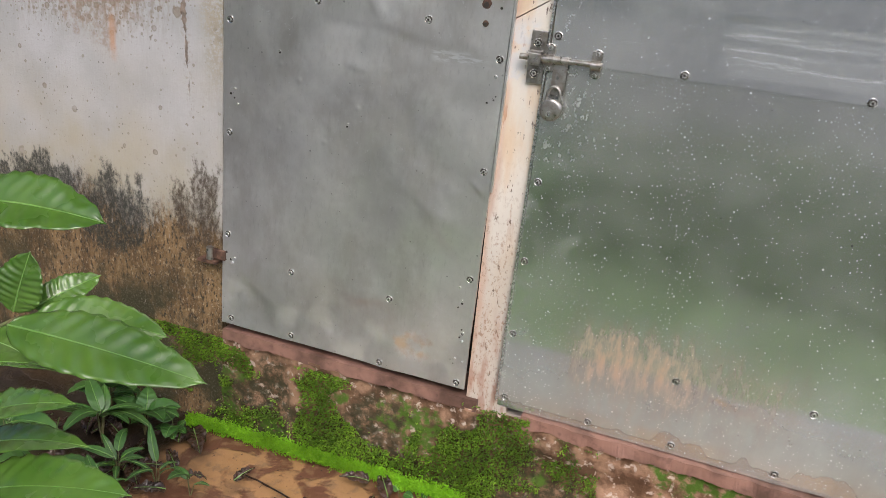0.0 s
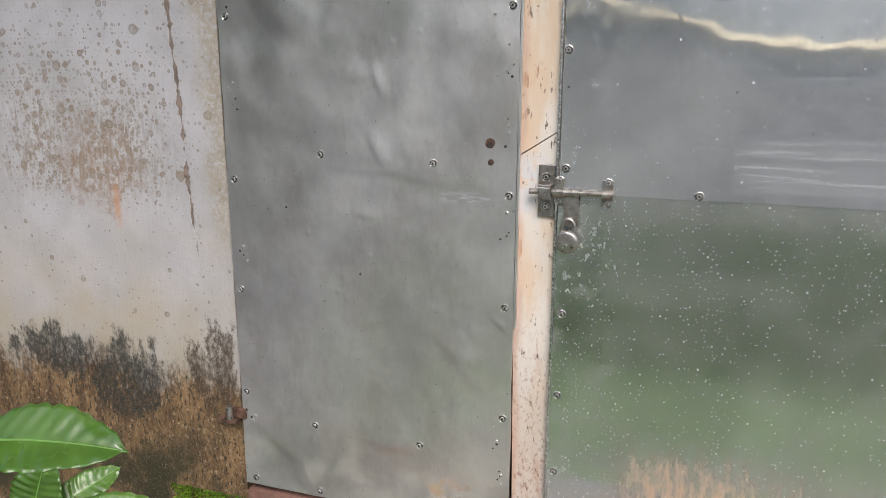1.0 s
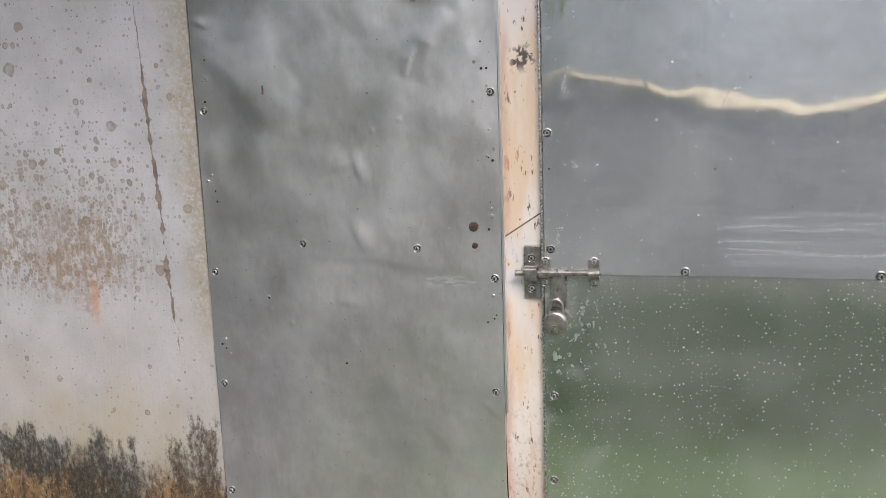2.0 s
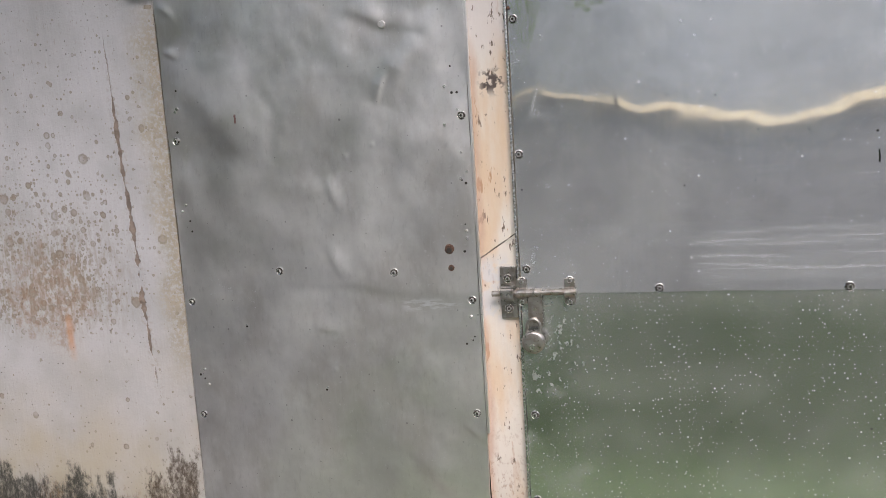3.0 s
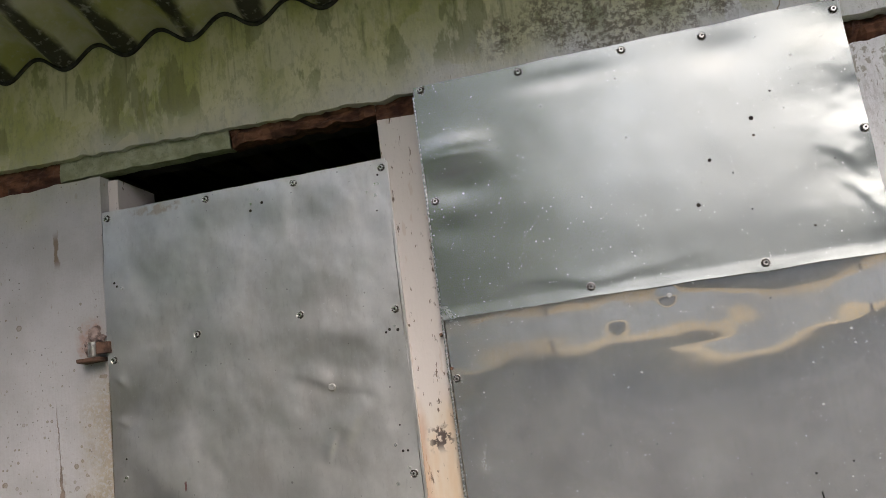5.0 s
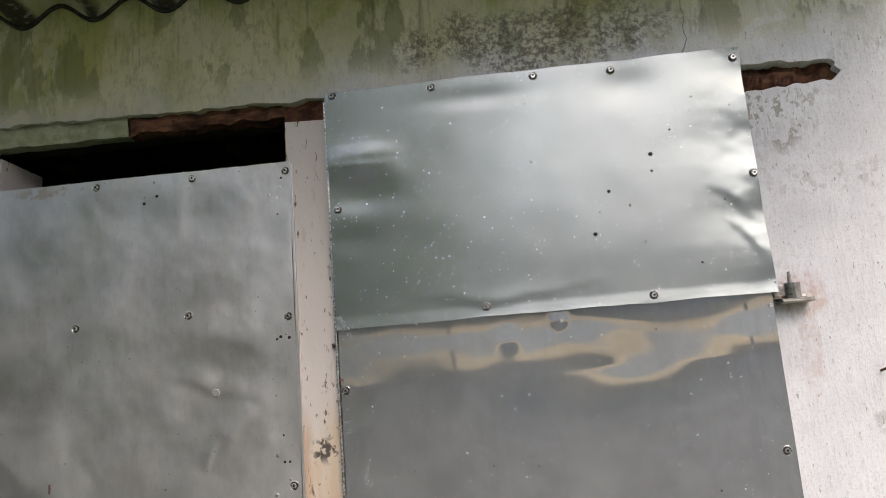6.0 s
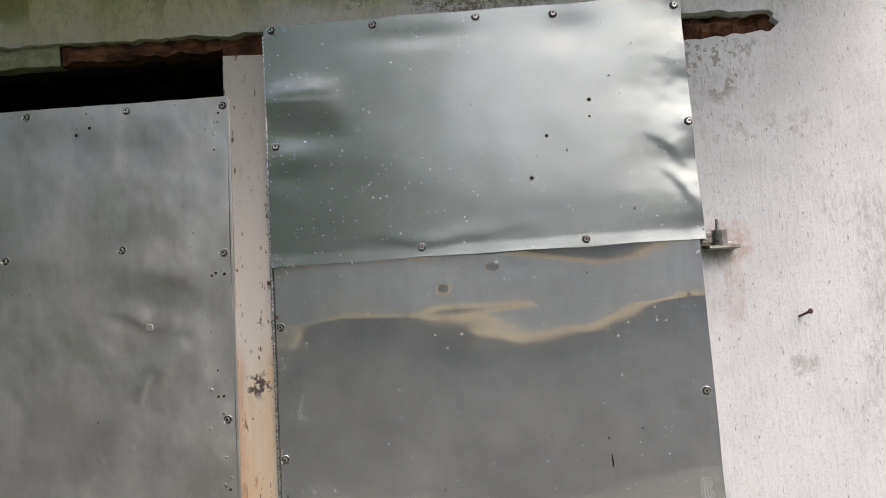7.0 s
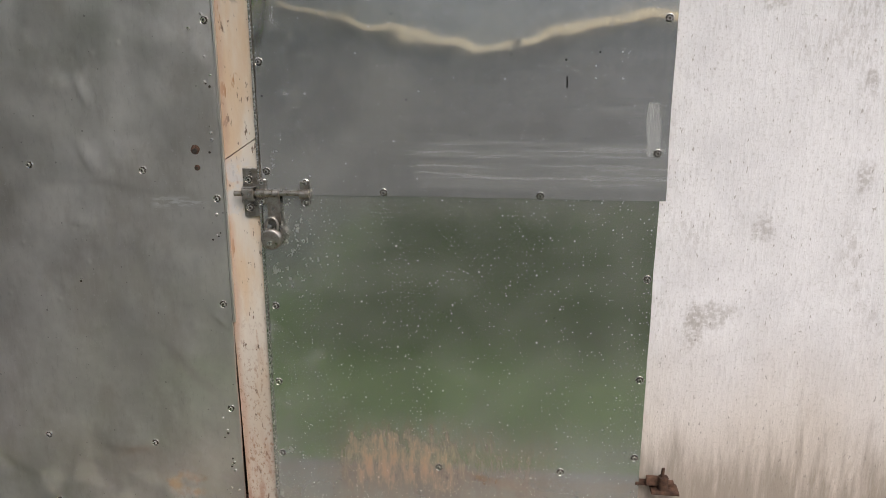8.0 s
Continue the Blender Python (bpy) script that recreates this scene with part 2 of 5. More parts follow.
    col = g.mix(g.mul(pale, 0.45), col, (0.62, 0.6, 0.4))
    blot = g.mul(g.step(g.noise(8, 6, 0.6, vec=g.scaled(1.4, 1, 0.55, 2.0)), 0.53, 0.57), g.step(g.z, 2.27, 2.34))
    col = g.mix(g.mul(blot, 0.55), col, (0.17, 0.18, 0.07))
    runs = g.mul(g.step(g.noise(22, 5, 0.6, vec=g.scaled(1.8, 1, 0.12, 5.0)), 0.55, 0.72), g.step(g.z, 2.28, 2.42))
    col = g.mix(g.mul(runs, 0.6), col, (0.12, 0.125, 0.05))
    soot = g.mul(g.blob(0.43, 2.33, 0.26, 0.075, 0.4, 8), g.step(g.noise(85, 9, 0.85), 0.46, 0.54))
    col = g.mix(g.mul(soot, 0.8), col, g.mix(g.noise(50, 4), (0.05, 0.045, 0.035), (0.22, 0.16, 0.11)))
    relief = g.add(g.add(g.mul(fine, 0.35), g.mul(sand, 0.3)), g.add(g.mul(streak, 0.5), g.mul(core, -1.5)))
    relief = g.add(relief, g.mul(g.mul(right, brushed), 0.7))
    relief = g.add(relief, g.mul(g.mul(fade, g.noise(28, 6)), 2.2))
    g.bump(relief, 0.6, 0.003)
    return g.done(col, g.step(mid, 0.3, 0.7, 0.5, 0.75), 0.0, 0.4)


def metal_left():
    g = Graph("dull_galvanised_sheet")
    cloud, grain = g.noise(3.4, 7, 0.65), g.noise(60, 6, 0.65, vec=g.scaled(3, 1, 0.3))
    col = g.mix(g.step(cloud, 0.35, 0.65), (0.62, 0.61, 0.585), (0.79, 0.78, 0.755))
    col = g.mix(g.mul(g.step(g.noise(6, 7, 0.65, vec=g.scaled(1.3, 1, 0.7, 3.0)), 0.46, 0.64), 0.55), col, (0.54, 0.515, 0.475))
    col = g.mix(g.mul(g.step(grain, 0.5, 0.7), 0.22), col, (0.72, 0.72, 0.72))
    col = g.mix(g.mul(g.step(g.noise(80, 6, 0.7, vec=g.scaled(1.6, 1, 0.5, 9.0)), 0.55, 0.68), 0.17), col, (0.33, 0.32, 0.31))
    low = g.mul(g.step(g.z, 0.62, 0.4), g.step(g.noise(9, 5), 0.46, 0.6))
    col = g.mix(g.mul(low, 0.35), col, (0.45, 0.46, 0.34))
    rust = g.mul(g.blob(-0.235, 0.405, 0.05, 0.035, 0.4, 24), g.step(g.noise(24, 4), 0.4, 0.6))
    rust2 = g.mul(g.blob(-0.63, 2.098, 0.07, 0.012, 0.4, 30), g.step(g.noise(50, 5), 0.42, 0.55))
    rust = g.op("MAXIMUM", rust, g.mul(rust2, 0.6))
    col = g.mix(g.mul(rust, 0.8), col, (0.34, 0.22, 0.1))
    flecks = g.step(g.noise(150, 3), 0.66, 0.72)
    col = g.mix(g.mul(flecks, 0.4), col, (0.8, 0.8, 0.8))
    # short scuffs, paint smears and a red crayon tick
    scuff = g.mul(g.step(g.noise(48, 5, 0.7, vec=g.scaled(1, 1, 1, 5.0), distort=2.5), 0.6, 0.64), g.op("MAXIMUM", g.blob(-0.69, 1.13, 0.05, 0.035, 0.4, 20), g.blob(-0.6, 1.1, 0.04, 0.03, 0.4, 20)))
    smudge = g.mul(g.near(g.z, 1.09, 0.004, 0.014), g.mul(g.near(g.x, -0.195, 0.045, 0.03), g.step(g.noise(90, 5, vec=g.scaled(0.4, 1, 1.5)), 0.45, 0.6)))
    col = g.mix(g.op("MAXIMUM", g.mul(scuff, 0.8), smudge), col, (0.85, 0.85, 0.85))
    tick = g.mul(g.near(g.add(g.x, g.mul(g.noise(60, 3), 0.006)), -0.597, 0.0014, 0.0016), g.near(g.z, 1.492, 0.006, 0.006))
    col = g.mix(g.mul(tick, 0.8), col, (0.3, 0.1, 0.09))
    dots, _ = g.spots(30, g.step(g.noise(7, 4), 0.4, 0.7, 0.05, 0.45), 0.07, 0.03, 2.0, 0.03)
    col = g.mix(g.mul(dots, 0.5), col, (0.2, 0.19, 0.18))
    dirt = g.op("MAXIMUM", rust, g.mul(low, 0.3))
    g.bump(g.add(g.mul(g.noise(55, 5), 0.4), g.add(g.mul(cloud, 0.2), g.mul(grain, 0.25))), 0.15, 0.002)
    return g.done(col, g.step(g.noise(8, 6), 0.3, 0.7, 0.3, 0.46), g.op("SUBTRACT", 0.88, g.mul(dirt, 0.7)))


def metal_right(name, base, rough_lo, rough_hi, dusty, sheen=0.0):
    g = Graph(name)
    col = g.mix(g.step(g.noise(2.2, 5), 0.35, 0.65), base, tuple(c * 0.86 for c in base))
    brush = g.noise(55, 6, 0.7, vec=g.scaled(3, 1, 0.12, 7.0))
    col = g.mix(g.step(brush, 0.45, 0.7, 0.0, 0.1 + 0.15 * dusty + sheen), col, tuple(c * 0.72 for c in base))
    # pale oxide freckles, fine runs and short scratches
    thick = g.step(g.noise(6, 5, vec=g.scaled(1.6, 1, 0.5, 1.0)), 0.3, 0.75, 0.2, 0.6)
    tiny, _ = g.spots(120, g.mul(thick, 0.32 + 0.68 * dusty), 0.155, 0.05, 0.0, 0.06)
    specks, _ = g.spots(40, g.mul(thick, 0.3 + 0.4 * dusty), 0.09, 0.03, 4.0, 0.05)
    bloom = g.mul(g.step(g.noise(17, 8, 0.7, distort=0.4), 0.42, 0.7), g.step(g.x, 0.26, 0.0))
    chip = g.mul(g.step(g.noise(60, 6, 0.65, vec=g.scaled(1, 1, 0.8, 2.0)), 0.56, 0.6), g.blob(0.05, 0.99, 0.06, 0.13, 0.15, 20))
    edge = g.mul(g.step(g.noise(45, 6, 0.7, vec=g.scaled(1, 1, 0.7, 4.0)), 0.6, 0.66, 0.0, 0.7), g.blob(0.74, 0.83, 0.045, 0.15, 0.12, 16))
    smear = g.mul(g.near(g.add(g.x, g.mul(g.noise(40, 3, vec=g.scaled(1, 1, 0.3)), 0.03)), 0.805, 0.012, 0.006), g.near(g.add(g.z, g.mul(g.noise(60, 3), 0.03)), 1.27, 0.05, 0.01))
    bloom = g.op("MAXIMUM", g.mul(bloom, g.step(g.z, 1.85, 1.75)), g.mul(g.op("MAXIMUM", g.op("MAXIMUM", chip, edge), smear), 1.2))
    runs = g.mul(g.step(g.noise(44, 7, 0.7, vec=g.scaled(1.8, 1, 0.2)), 0.45, 0.8), g.step(g.z, 1.0, 0.6, 0.1, 0.9))
    strokes = g.noise(46, 6, 0.6, vec=g.scaled(0.07, 1, 2.0), distort=0.35)
    haze = g.mul(g.step(strokes, 0.3, 0.72, 0.25, 1.0), g.mul(g.near(g.add(g.z, g.mul(g.noise(4, 3), 0.07)), 1.215, 0.03, 0.05), g.step(g.add(g.x, g.mul(g.noise(15, 4), 0.08)), 0.28, 0.4)))
    haze2 = g.mul(g.step(strokes, 0.42, 0.62, 0.0, 0.5), g.mul(g.near(g.add(g.z, g.mul(g.op("SUBTRACT", g.x, 0.5), 0.12)), 1.32, 0.012, 0.03), g.step(g.x, 0.3, 0.45)))
    haze = g.op("MAXIMUM", haze, haze2)
    scuff = g.op("MAXIMUM", g.op("MAXIMUM", specks, g.mul(tiny, 0.8)), g.op("MAXIMUM", g.mul(bloom, 0.5), g.op("MAXIMUM", g.mul(runs, 0.35 * dusty), g.mul(haze, 0.5))))
    col = g.mix(g.mul(scuff, 0.65), col, (0.7, 0.72, 0.71))
    tick = g.mul(g.near(g.add(g.x, g.mul(g.noise(50, 2), 0.008)), 0.622, 0.0012, 0.001), g.near(g.z, 1.345, 0.009, 0.004))
    dark, _ = g.spots(13, 0.25, 0.03, 0.012, 6.0, 0.01)
    col = g.mix(g.op("MAXIMUM", tick, g.mul(dark, 0.9)), col, (0.02, 0.02, 0.02))
    pale = g.mul(g.step(g.noise(16, 5, distort=1.0), 0.5, 0.62), g.mul(g.near(g.z, 1.085, 0.01, 0.03), g.step(g.x, 0.26, 0.36)))
    col = g.mix(g.mul(pale, 0.35), col, (0.75, 0.78, 0.7))
    # splashed laterite dust near the foot, running down
    dz = g.op("SUBTRACT", g.add(0.57, g.mul(g.op("SUBTRACT", g.noise(30, 7, 0.65, vec=g.scaled(1.4, 1, 0.45)), 0.5), 0.24)), g.z)
    dust = g.mul(g.step(dz, -0.05, 0.07), g.mul(g.step(dz, 0.26, 0.04), g.step(g.noise(50, 7, 0.72, vec=g.scaled(1.4, 1, 0.35)), 0.34, 0.64, 0.4, 1.0)))
    dust = g.mul(g.mul(dust, g.add(g.near(g.x, 0.27, 0.07, 0.12), g.mul(g.near(g.x, 0.5, 0.05, 0.12), 0.45))), dusty)
    col = g.mix(g.mul(dust, 0.92), col, (0.58, 0.32, 0.18))
    film = g.add(g.mul(g.step(g.add(g.z, g.mul(g.noise(12, 6, vec=g.scaled(1.5, 1, 0.4)), 0.2)), 0.74, 0.45), 0.26 * dusty), g.step(g.noise(5, 7, 0.65, vec=g.scaled(1, 1, 1, 3.0)), 0.38, 0.72, 0.06, 0.2))
    # damp tide marks creeping up from the bottom edge
    tide = g.op("SUBTRACT", g.add(0.33, g.mul(g.step(g.noise(7, 3, vec=g.scaled(1, 1, 0.2, 6.0)), 0.45, 0.6), 0.035)), g.z)
    film = g.op("SUBTRACT", film, g.mul(g.step(tide, -0.002, 0.002), 0.12 * dusty), True)
    col = g.mix(film, col, (0.37, 0.395, 0.315))
    col = g.mix(g.mul(g.near(tide, 0.0, 0.0008, 0.002), 0.3 * dusty), col, (0.2, 0.18, 0.12))
    g.bump(g.noise(3.2, 3), 0.01, 0.003)
    rough = g.step(g.noise(9, 3), 0.3, 0.7, rough_lo, rough_hi)
    if sheen:
        # polished and scoured hairlines side by side
        rough = g.add(rough, g.mul(g.step(g.noise(900, 3, 0.6, vec=g.scaled(1.5, 1, 0.5, 1.5)), 0.48, 0.6), sheen))
    rough = g.add(rough, g.add(g.mul(scuff, 0.2), g.mul(film, 0.03)))
    metal = g.op("SUBTRACT", 1.0, g.op("MAXIMUM", g.mul(scuff, 0.5), g.op("MAXIMUM", g.mul(dust, 0.75), g.mul(film, 0.9))), True)
    return g.done(col, rough, metal)


def simple(name, a, b, scale=20.0, rough=(0.5, 0.8), metal=0.0, relief=0.2, stretch=(1, 1, 1), vary=0.0, spec=0.4):
    """Two tones of noise with fine relief; vary shifts the tone from object to object."""
    g = Graph(name)
    v = g.scaled(*stretch)
    col = g.mix(g.step(g.noise(scale, 6, vec=v), 0.35, 0.65), a, b)
    col = g.mix(g.mul(g.step(g.noise(scale * 5, 4, vec=v), 0.55, 0.7), 0.35), col, tuple(c * 0.45 for c in a))
    if vary:
        col = g.mix(g.mul(g.rand(), vary), col, tuple(c * 0.5 for c in b))
    g.bump(g.noise(scale * 4, 5, vec=v), relief, 0.002)
    return g.done(col, g.step(g.noise(scale * 1.7, 4), 0.3, 0.7, *rough), metal, spec)


def post_paint():
    g = Graph("peeling_cream_paint")
    flake = g.noise(26, 6, vec=g.scaled(2, 1, 0.5))
    col = g.mix(g.step(g.noise(7, 5, vec=g.scaled(2, 1, 0.5)), 0.4, 0.62), (0.68, 0.63, 0.55), (0.64, 0.5, 0.35))
    plain = g.step(g.add(g.z, g.mul(g.noise(6, 4), 0.2)), 1.6, 1.75)
    col = g.mix(plain, col, (0.68, 0.63, 0.59))
    col = g.mix(g.step(g.add(g.z, g.mul(g.noise(8, 5), 0.3)), 1.05, 0.75, 0.0, 0.75), col, (0.5, 0.465, 0.405))
    col = g.mix(g.mul(g.step(flake, 0.63, 0.67), g.mul(g.op("SUBTRACT", 1.0, g.mul(plain, 0.8)), g.step(g.z, 0.7, 1.0, 0.2, 1.0))), col, (0.42, 0.24, 0.13))
    col = g.mix(g.step(g.noise(60, 6, 0.65, vec=g.scaled(1.8, 1, 0.6, 4.0)), 0.62, 0.66), col, (0.16, 0.12, 0.09))
    left = g.mul(g.step(g.add(g.x, g.mul(g.noise(22, 6, 0.65, vec=g.scaled(1, 1, 0.4)), 0.04)), -0.055, -0.072), g.op("SUBTRACT", 1.0, plain))
    col = g.mix(g.mul(left, 0.75), col, (0.5, 0.35, 0.26))
    putty = g.mul(g.mul(g.near(g.x, -0.065, 0.02, 0.02), g.near(g.z, 1.12, 0.04, 0.04)), g.step(g.noise(40, 5), 0.4, 0.55))
    col = g.mix(g.mul(putty, 0.8), col, (0.6, 0.6, 0.6))
    burn = g.mul(g.mul(g.near(g.x, -0.05, 0.014, 0.02), g.near(g.z, 1.525, 0.008, 0.025)), g.step(g.noise(60, 4), 0.5, 0.58))
    col = g.mix(burn, col, (0.1, 0.08, 0.07))
    foot = g.step(g.z, 0.62, 0.36)
    col = g.mix(g.mul(g.step(g.z, 1.0, 0.5, 0.0, 0.8), g.step(g.noise(95, 7, 0.75, vec=g.scaled(1.3, 1, 0.8)), 0.52, 0.62)), col, (0.27, 0.16, 0.1))
    col = g.mix(g.mul(foot, g.step(flake, 0.42, 0.6, 0.1, 0.7)), col, (0.36, 0.2, 0.14))
    g.bump(g.add(flake, g.mul(g.noise(80, 4), 0.4)), 0.4, 0.002)
    return g.done(col, 0.65, 0.0, 0.3)


def base_render():
    g = Graph("mossy_base_render")
    n = g.noise(22, 6)
    col = g.mix(g.step(n, 0.38, 0.62), (0.11, 0.06, 0.032), (0.33, 0.2, 0.125))
    col = g.mix(g.step(g.noise(60, 5), 0.56, 0.66), col, (0.5, 0.4, 0.32))
    damp = g.step(g.add(g.z, g.mul(g.op("SUBTRACT", g.noise(6, 5, vec=g.scaled(1, 1, 1, 2.0)), 0.5), 0.7)), 0.25, 0.12)
    col = g.mix(g.mul(damp, g.step(g.noise(48, 8, 0.75), 0.36, 0.56, 0.25, 0.9)), col, (0.03, 0.033, 0.014))
    moss = g.step(g.noise(7, 6, vec=g.scaled(1, 1, 1.2, 6.0)), 0.5, 0.56)
    col = g.mix(g.mul(moss, g.step(g.noise(50, 4), 0.35, 0.55)), col, (0.07, 0.13, 0.015))
    g.bump(g.add(n, g.mul(g.noise(70, 5), 0.6)), 0.9, 0.006)
    return g.done(col, 0.85, 0.0, 0.25)


def leaf_green(name, a, b, gloss):
    g = Graph(name)
    col = g.mix(g.step(g.noise(9, 4), 0.3, 0.7), a, b)
    col = g.mix(g.mul(g.rand(), 0.35), col, tuple(c * 0.55 for c in a))
    g.bump(g.noise(60, 4), 0.15, 0.001)
    g.put(0.25, g.b.inputs["Subsurface Weight"])
    g.b.inputs["Subsurface Radius"].default_value = (0.01, 0.02, 0.004)
    g.b.inputs["Subsurface Scale"].default_value = 0.05
    return g.done(col, g.step(g.noise(14, 3), 0.3, 0.7, gloss, gloss + 0.12), 0.0, 0.5)


def stuff_green(name, a, b, rough=0.7, patch=6, deep=0.5):
    g = Graph(name)
    col = g.mix(g.island(), a, b)
    col = g.mix(g.mul(g.step(g.noise(patch, 3), 0.4, 0.62), deep), col, tuple(c * 0.4 for c in a))
    return g.done(col, rough, 0.0, 0.3)


ROOF_SHIFT, ROOF_PITCH = 0.153, 0.166


def roof_sheet():
    g = Graph("algae_grown_fibre_cement")
    alg = g.step(g.noise(5, 6), 0.35, 0.62)
    col = g.mix(alg, (0.46, 0.46, 0.36), (0.3, 0.32, 0.11))
    # corrugation valleys painted near-black, broken by noise, in place of their shade
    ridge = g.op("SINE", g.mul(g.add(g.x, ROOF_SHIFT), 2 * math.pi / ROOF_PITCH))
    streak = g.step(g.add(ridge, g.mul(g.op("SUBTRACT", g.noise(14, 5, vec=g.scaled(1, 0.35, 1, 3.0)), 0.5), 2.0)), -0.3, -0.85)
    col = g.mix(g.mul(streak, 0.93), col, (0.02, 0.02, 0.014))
    col = g.mix(g.mul(g.step(g.noise(70, 4), 0.55, 0.7), 0.4), col, (0.42, 0.43, 0.38))
    g.bump(g.noise(90, 5), 0.5, 0.002)
    return g.done(col, 0.85, 0.0, 0.25)


def ground_soil():
    g = Graph("damp_laterite_ground")
    crust = g.step(g.noise(7, 6, distort=0.4), 0.47, 0.53)
    col = g.mix(crust, (0.14, 0.06, 0.03), (0.36, 0.2, 0.085))
    col = g.mix(g.step(g.noise(30, 6), 0.5, 0.7), col, (0.24, 0.14, 0.07))
    col = g.mix(g.mul(g.step(g.noise(4, 4, vec=g.scaled(1, 1, 1, 7.0)), 0.5, 0.6), 0.6), col, (0.1, 0.06, 0.035))
    col = g.mix(g.step(g.noise(120, 3), 0.68, 0.74), col, (0.03, 0.02, 0.015))
    # shade under the plants, painted near-black into the soil on the left
    plant_shade = g.step(g.add(g.x, g.mul(g.noise(6, 5), 0.3)), -0.62, -0.74)
    col = g.mix(g.mul(plant_shade, 0.92), col, (0.014, 0.011, 0.007))
    # unseen grey strip, added so the left door mirrors grey instead of soil
    path = g.step(g.add(g.y, g.mul(g.noise(3, 4), 0.2)), -0.32, -0.5)
    col = g.mix(path, col, g.mix(g.noise(6, 6), (0.15, 0.15, 0.15), (0.24, 0.24, 0.235)))
    # lawn, then a grey metalled yard further out
    lawn = g.step(g.add(g.y, g.mul(g.noise(2.5, 4), 0.5)), -0.5, -0.85)
    lawn = g.mul(lawn, g.step(g.add(g.x, g.mul(g.noise(1.2, 4), 0.8)), -0.9, -0.4))
    col = g.mix(lawn, col, g.mix(g.noise(5, 5), (0.05, 0.105, 0.02), (0.1, 0.17, 0.04)))
    yard = g.step(g.add(g.y, g.mul(g.noise(0.8, 4), 1.0)), -4.9, -5.3)
    col = g.mix(yard, col, g.mix(g.noise(3, 6), (0.19, 0.18, 0.16), (0.27, 0.25, 0.22)))
    g.bump(g.add(g.mul(crust, 0.8), g.noise(45, 6)), 0.7, 0.006)
    return g.done(col, g.step(g.noise(6, 4), 0.35, 0.6, 0.35, 0.8), 0.0, 0.4)


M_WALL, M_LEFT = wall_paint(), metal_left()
M_LOW = metal_right("tarnished_aluminium_lower", (0.7, 0.72, 0.69), 0.13, 0.22, 1.0)
M_MID = metal_right("polished_aluminium_middle", (0.84, 0.855, 0.835), 0.022, 0.04, 0.0, 0.17)
M_TOP = metal_right("bright_zinc_upper", (0.42, 0.45, 0.43), 0.2, 0.245, 0.0)
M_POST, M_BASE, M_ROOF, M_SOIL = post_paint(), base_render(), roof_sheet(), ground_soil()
M_STEEL = simple("grimy_nickel_steel", (0.46, 0.44, 0.41), (0.3, 0.27, 0.23), 60, (0.25, 0.45), 0.9, 0.1)
M_SCREW = simple("zinc_screw_steel", (0.88, 0.88, 0.86), (0.66, 0.65, 0.62), 140, (0.18, 0.34), 0.95, 0.1, vary=0.25)
M_RUST = simple("flaking_rust", (0.055, 0.03, 0.02), (0.16, 0.09, 0.06), 45, (0.7, 0.9), 0.1, 0.8)
M_REDBAND = simple("exposed_red_lintel", (0.06, 0.024, 0.013), (0.19, 0.085, 0.045), 34, (0.75, 0.95), 0.0, 1.0, (0.6, 1, 1.4))
M_GREENBAND = simple("green_stained_lintel", (0.24, 0.26, 0.15), (0.36, 0.37, 0.25), 30, (0.75, 0.95), 0.0, 0.7)
M_RED = simple("red_oxide_cement", (0.09, 0.05, 0.035), (0.28, 0.155, 0.115), 9, (0.6, 0.85), 0.0, 0.9)
M_MORTAR = simple("broken_mortar", (0.13, 0.09, 0.075), (0.36, 0.28, 0.25), 60, (0.8, 0.95), 0.0, 0.9)
# near-black tone that stands in for shade in rooms, holes and grooves
M_DARK = simple("dark_shade_tone", (0.035, 0.03, 0.025), (0.06, 0.05, 0.04), 15, (0.8, 0.95), 0.0, 0.3)
M_GAP_SHADE = simple("black_gap_shade", (0.02, 0.02, 0.014), (0.05, 0.05, 0.035), 40, (0.8, 0.95), 0.0, 0.6)
M_TIMBER = simple("grey_door_timber", (0.2, 0.16, 0.12), (0.3, 0.25, 0.2), 12, (0.7, 0.9), 0.0, 0.4, (4, 4, 0.4))
M_LEAF = leaf_green("broad_leaf_green", (0.055, 0.125, 0.016), (0.1, 0.19, 0.03), 0.2)
M_HERB = leaf_green("weed_green", (0.035, 0.1, 0.02), (0.07, 0.17, 0.03), 0.35)
M_VEIN = leaf_green("pale_leaf_rib", (0.15, 0.29, 0.06), (0.2, 0.35, 0.09), 0.4)
M_STALK = simple("green_brown_stalk", (0.12, 0.14, 0.05), (0.16, 0.12, 0.06), 40, (0.5, 0.7))
M_DEAD = simple("wet_dead_leaf", (0.025, 0.016, 0.012), (0.075, 0.04, 0.026), 20, (0.15, 0.4), 0.0, 0.4, vary=0.4)
M_MOSS = stuff_green("moss_tufts", (0.06, 0.13, 0.006), (0.25, 0.42, 0.03), 0.7, 12, 0.55)
M_LIME = stuff_green("fresh_lime_moss", (0.22, 0.5, 0.015), (0.36, 0.68, 0.03))
M_GRASS = stuff_green("lawn_grass", (0.045, 0.1, 0.015), (0.09, 0.17, 0.035))
M_FOLI = stuff_green("shaded_foliage", (0.05, 0.08, 0.03), (0.1, 0.13, 0.06))
M_CROWN = stuff_green("garden_tree_leaves", (0.16, 0.28, 0.035), (0.24, 0.37, 0.07))
M_CEMENT = simple("backdrop_slab_grey", (0.3, 0.27, 0.23), (0.38, 0.35, 0.3), 3, (0.7, 0.9), 0.0, 0.3)
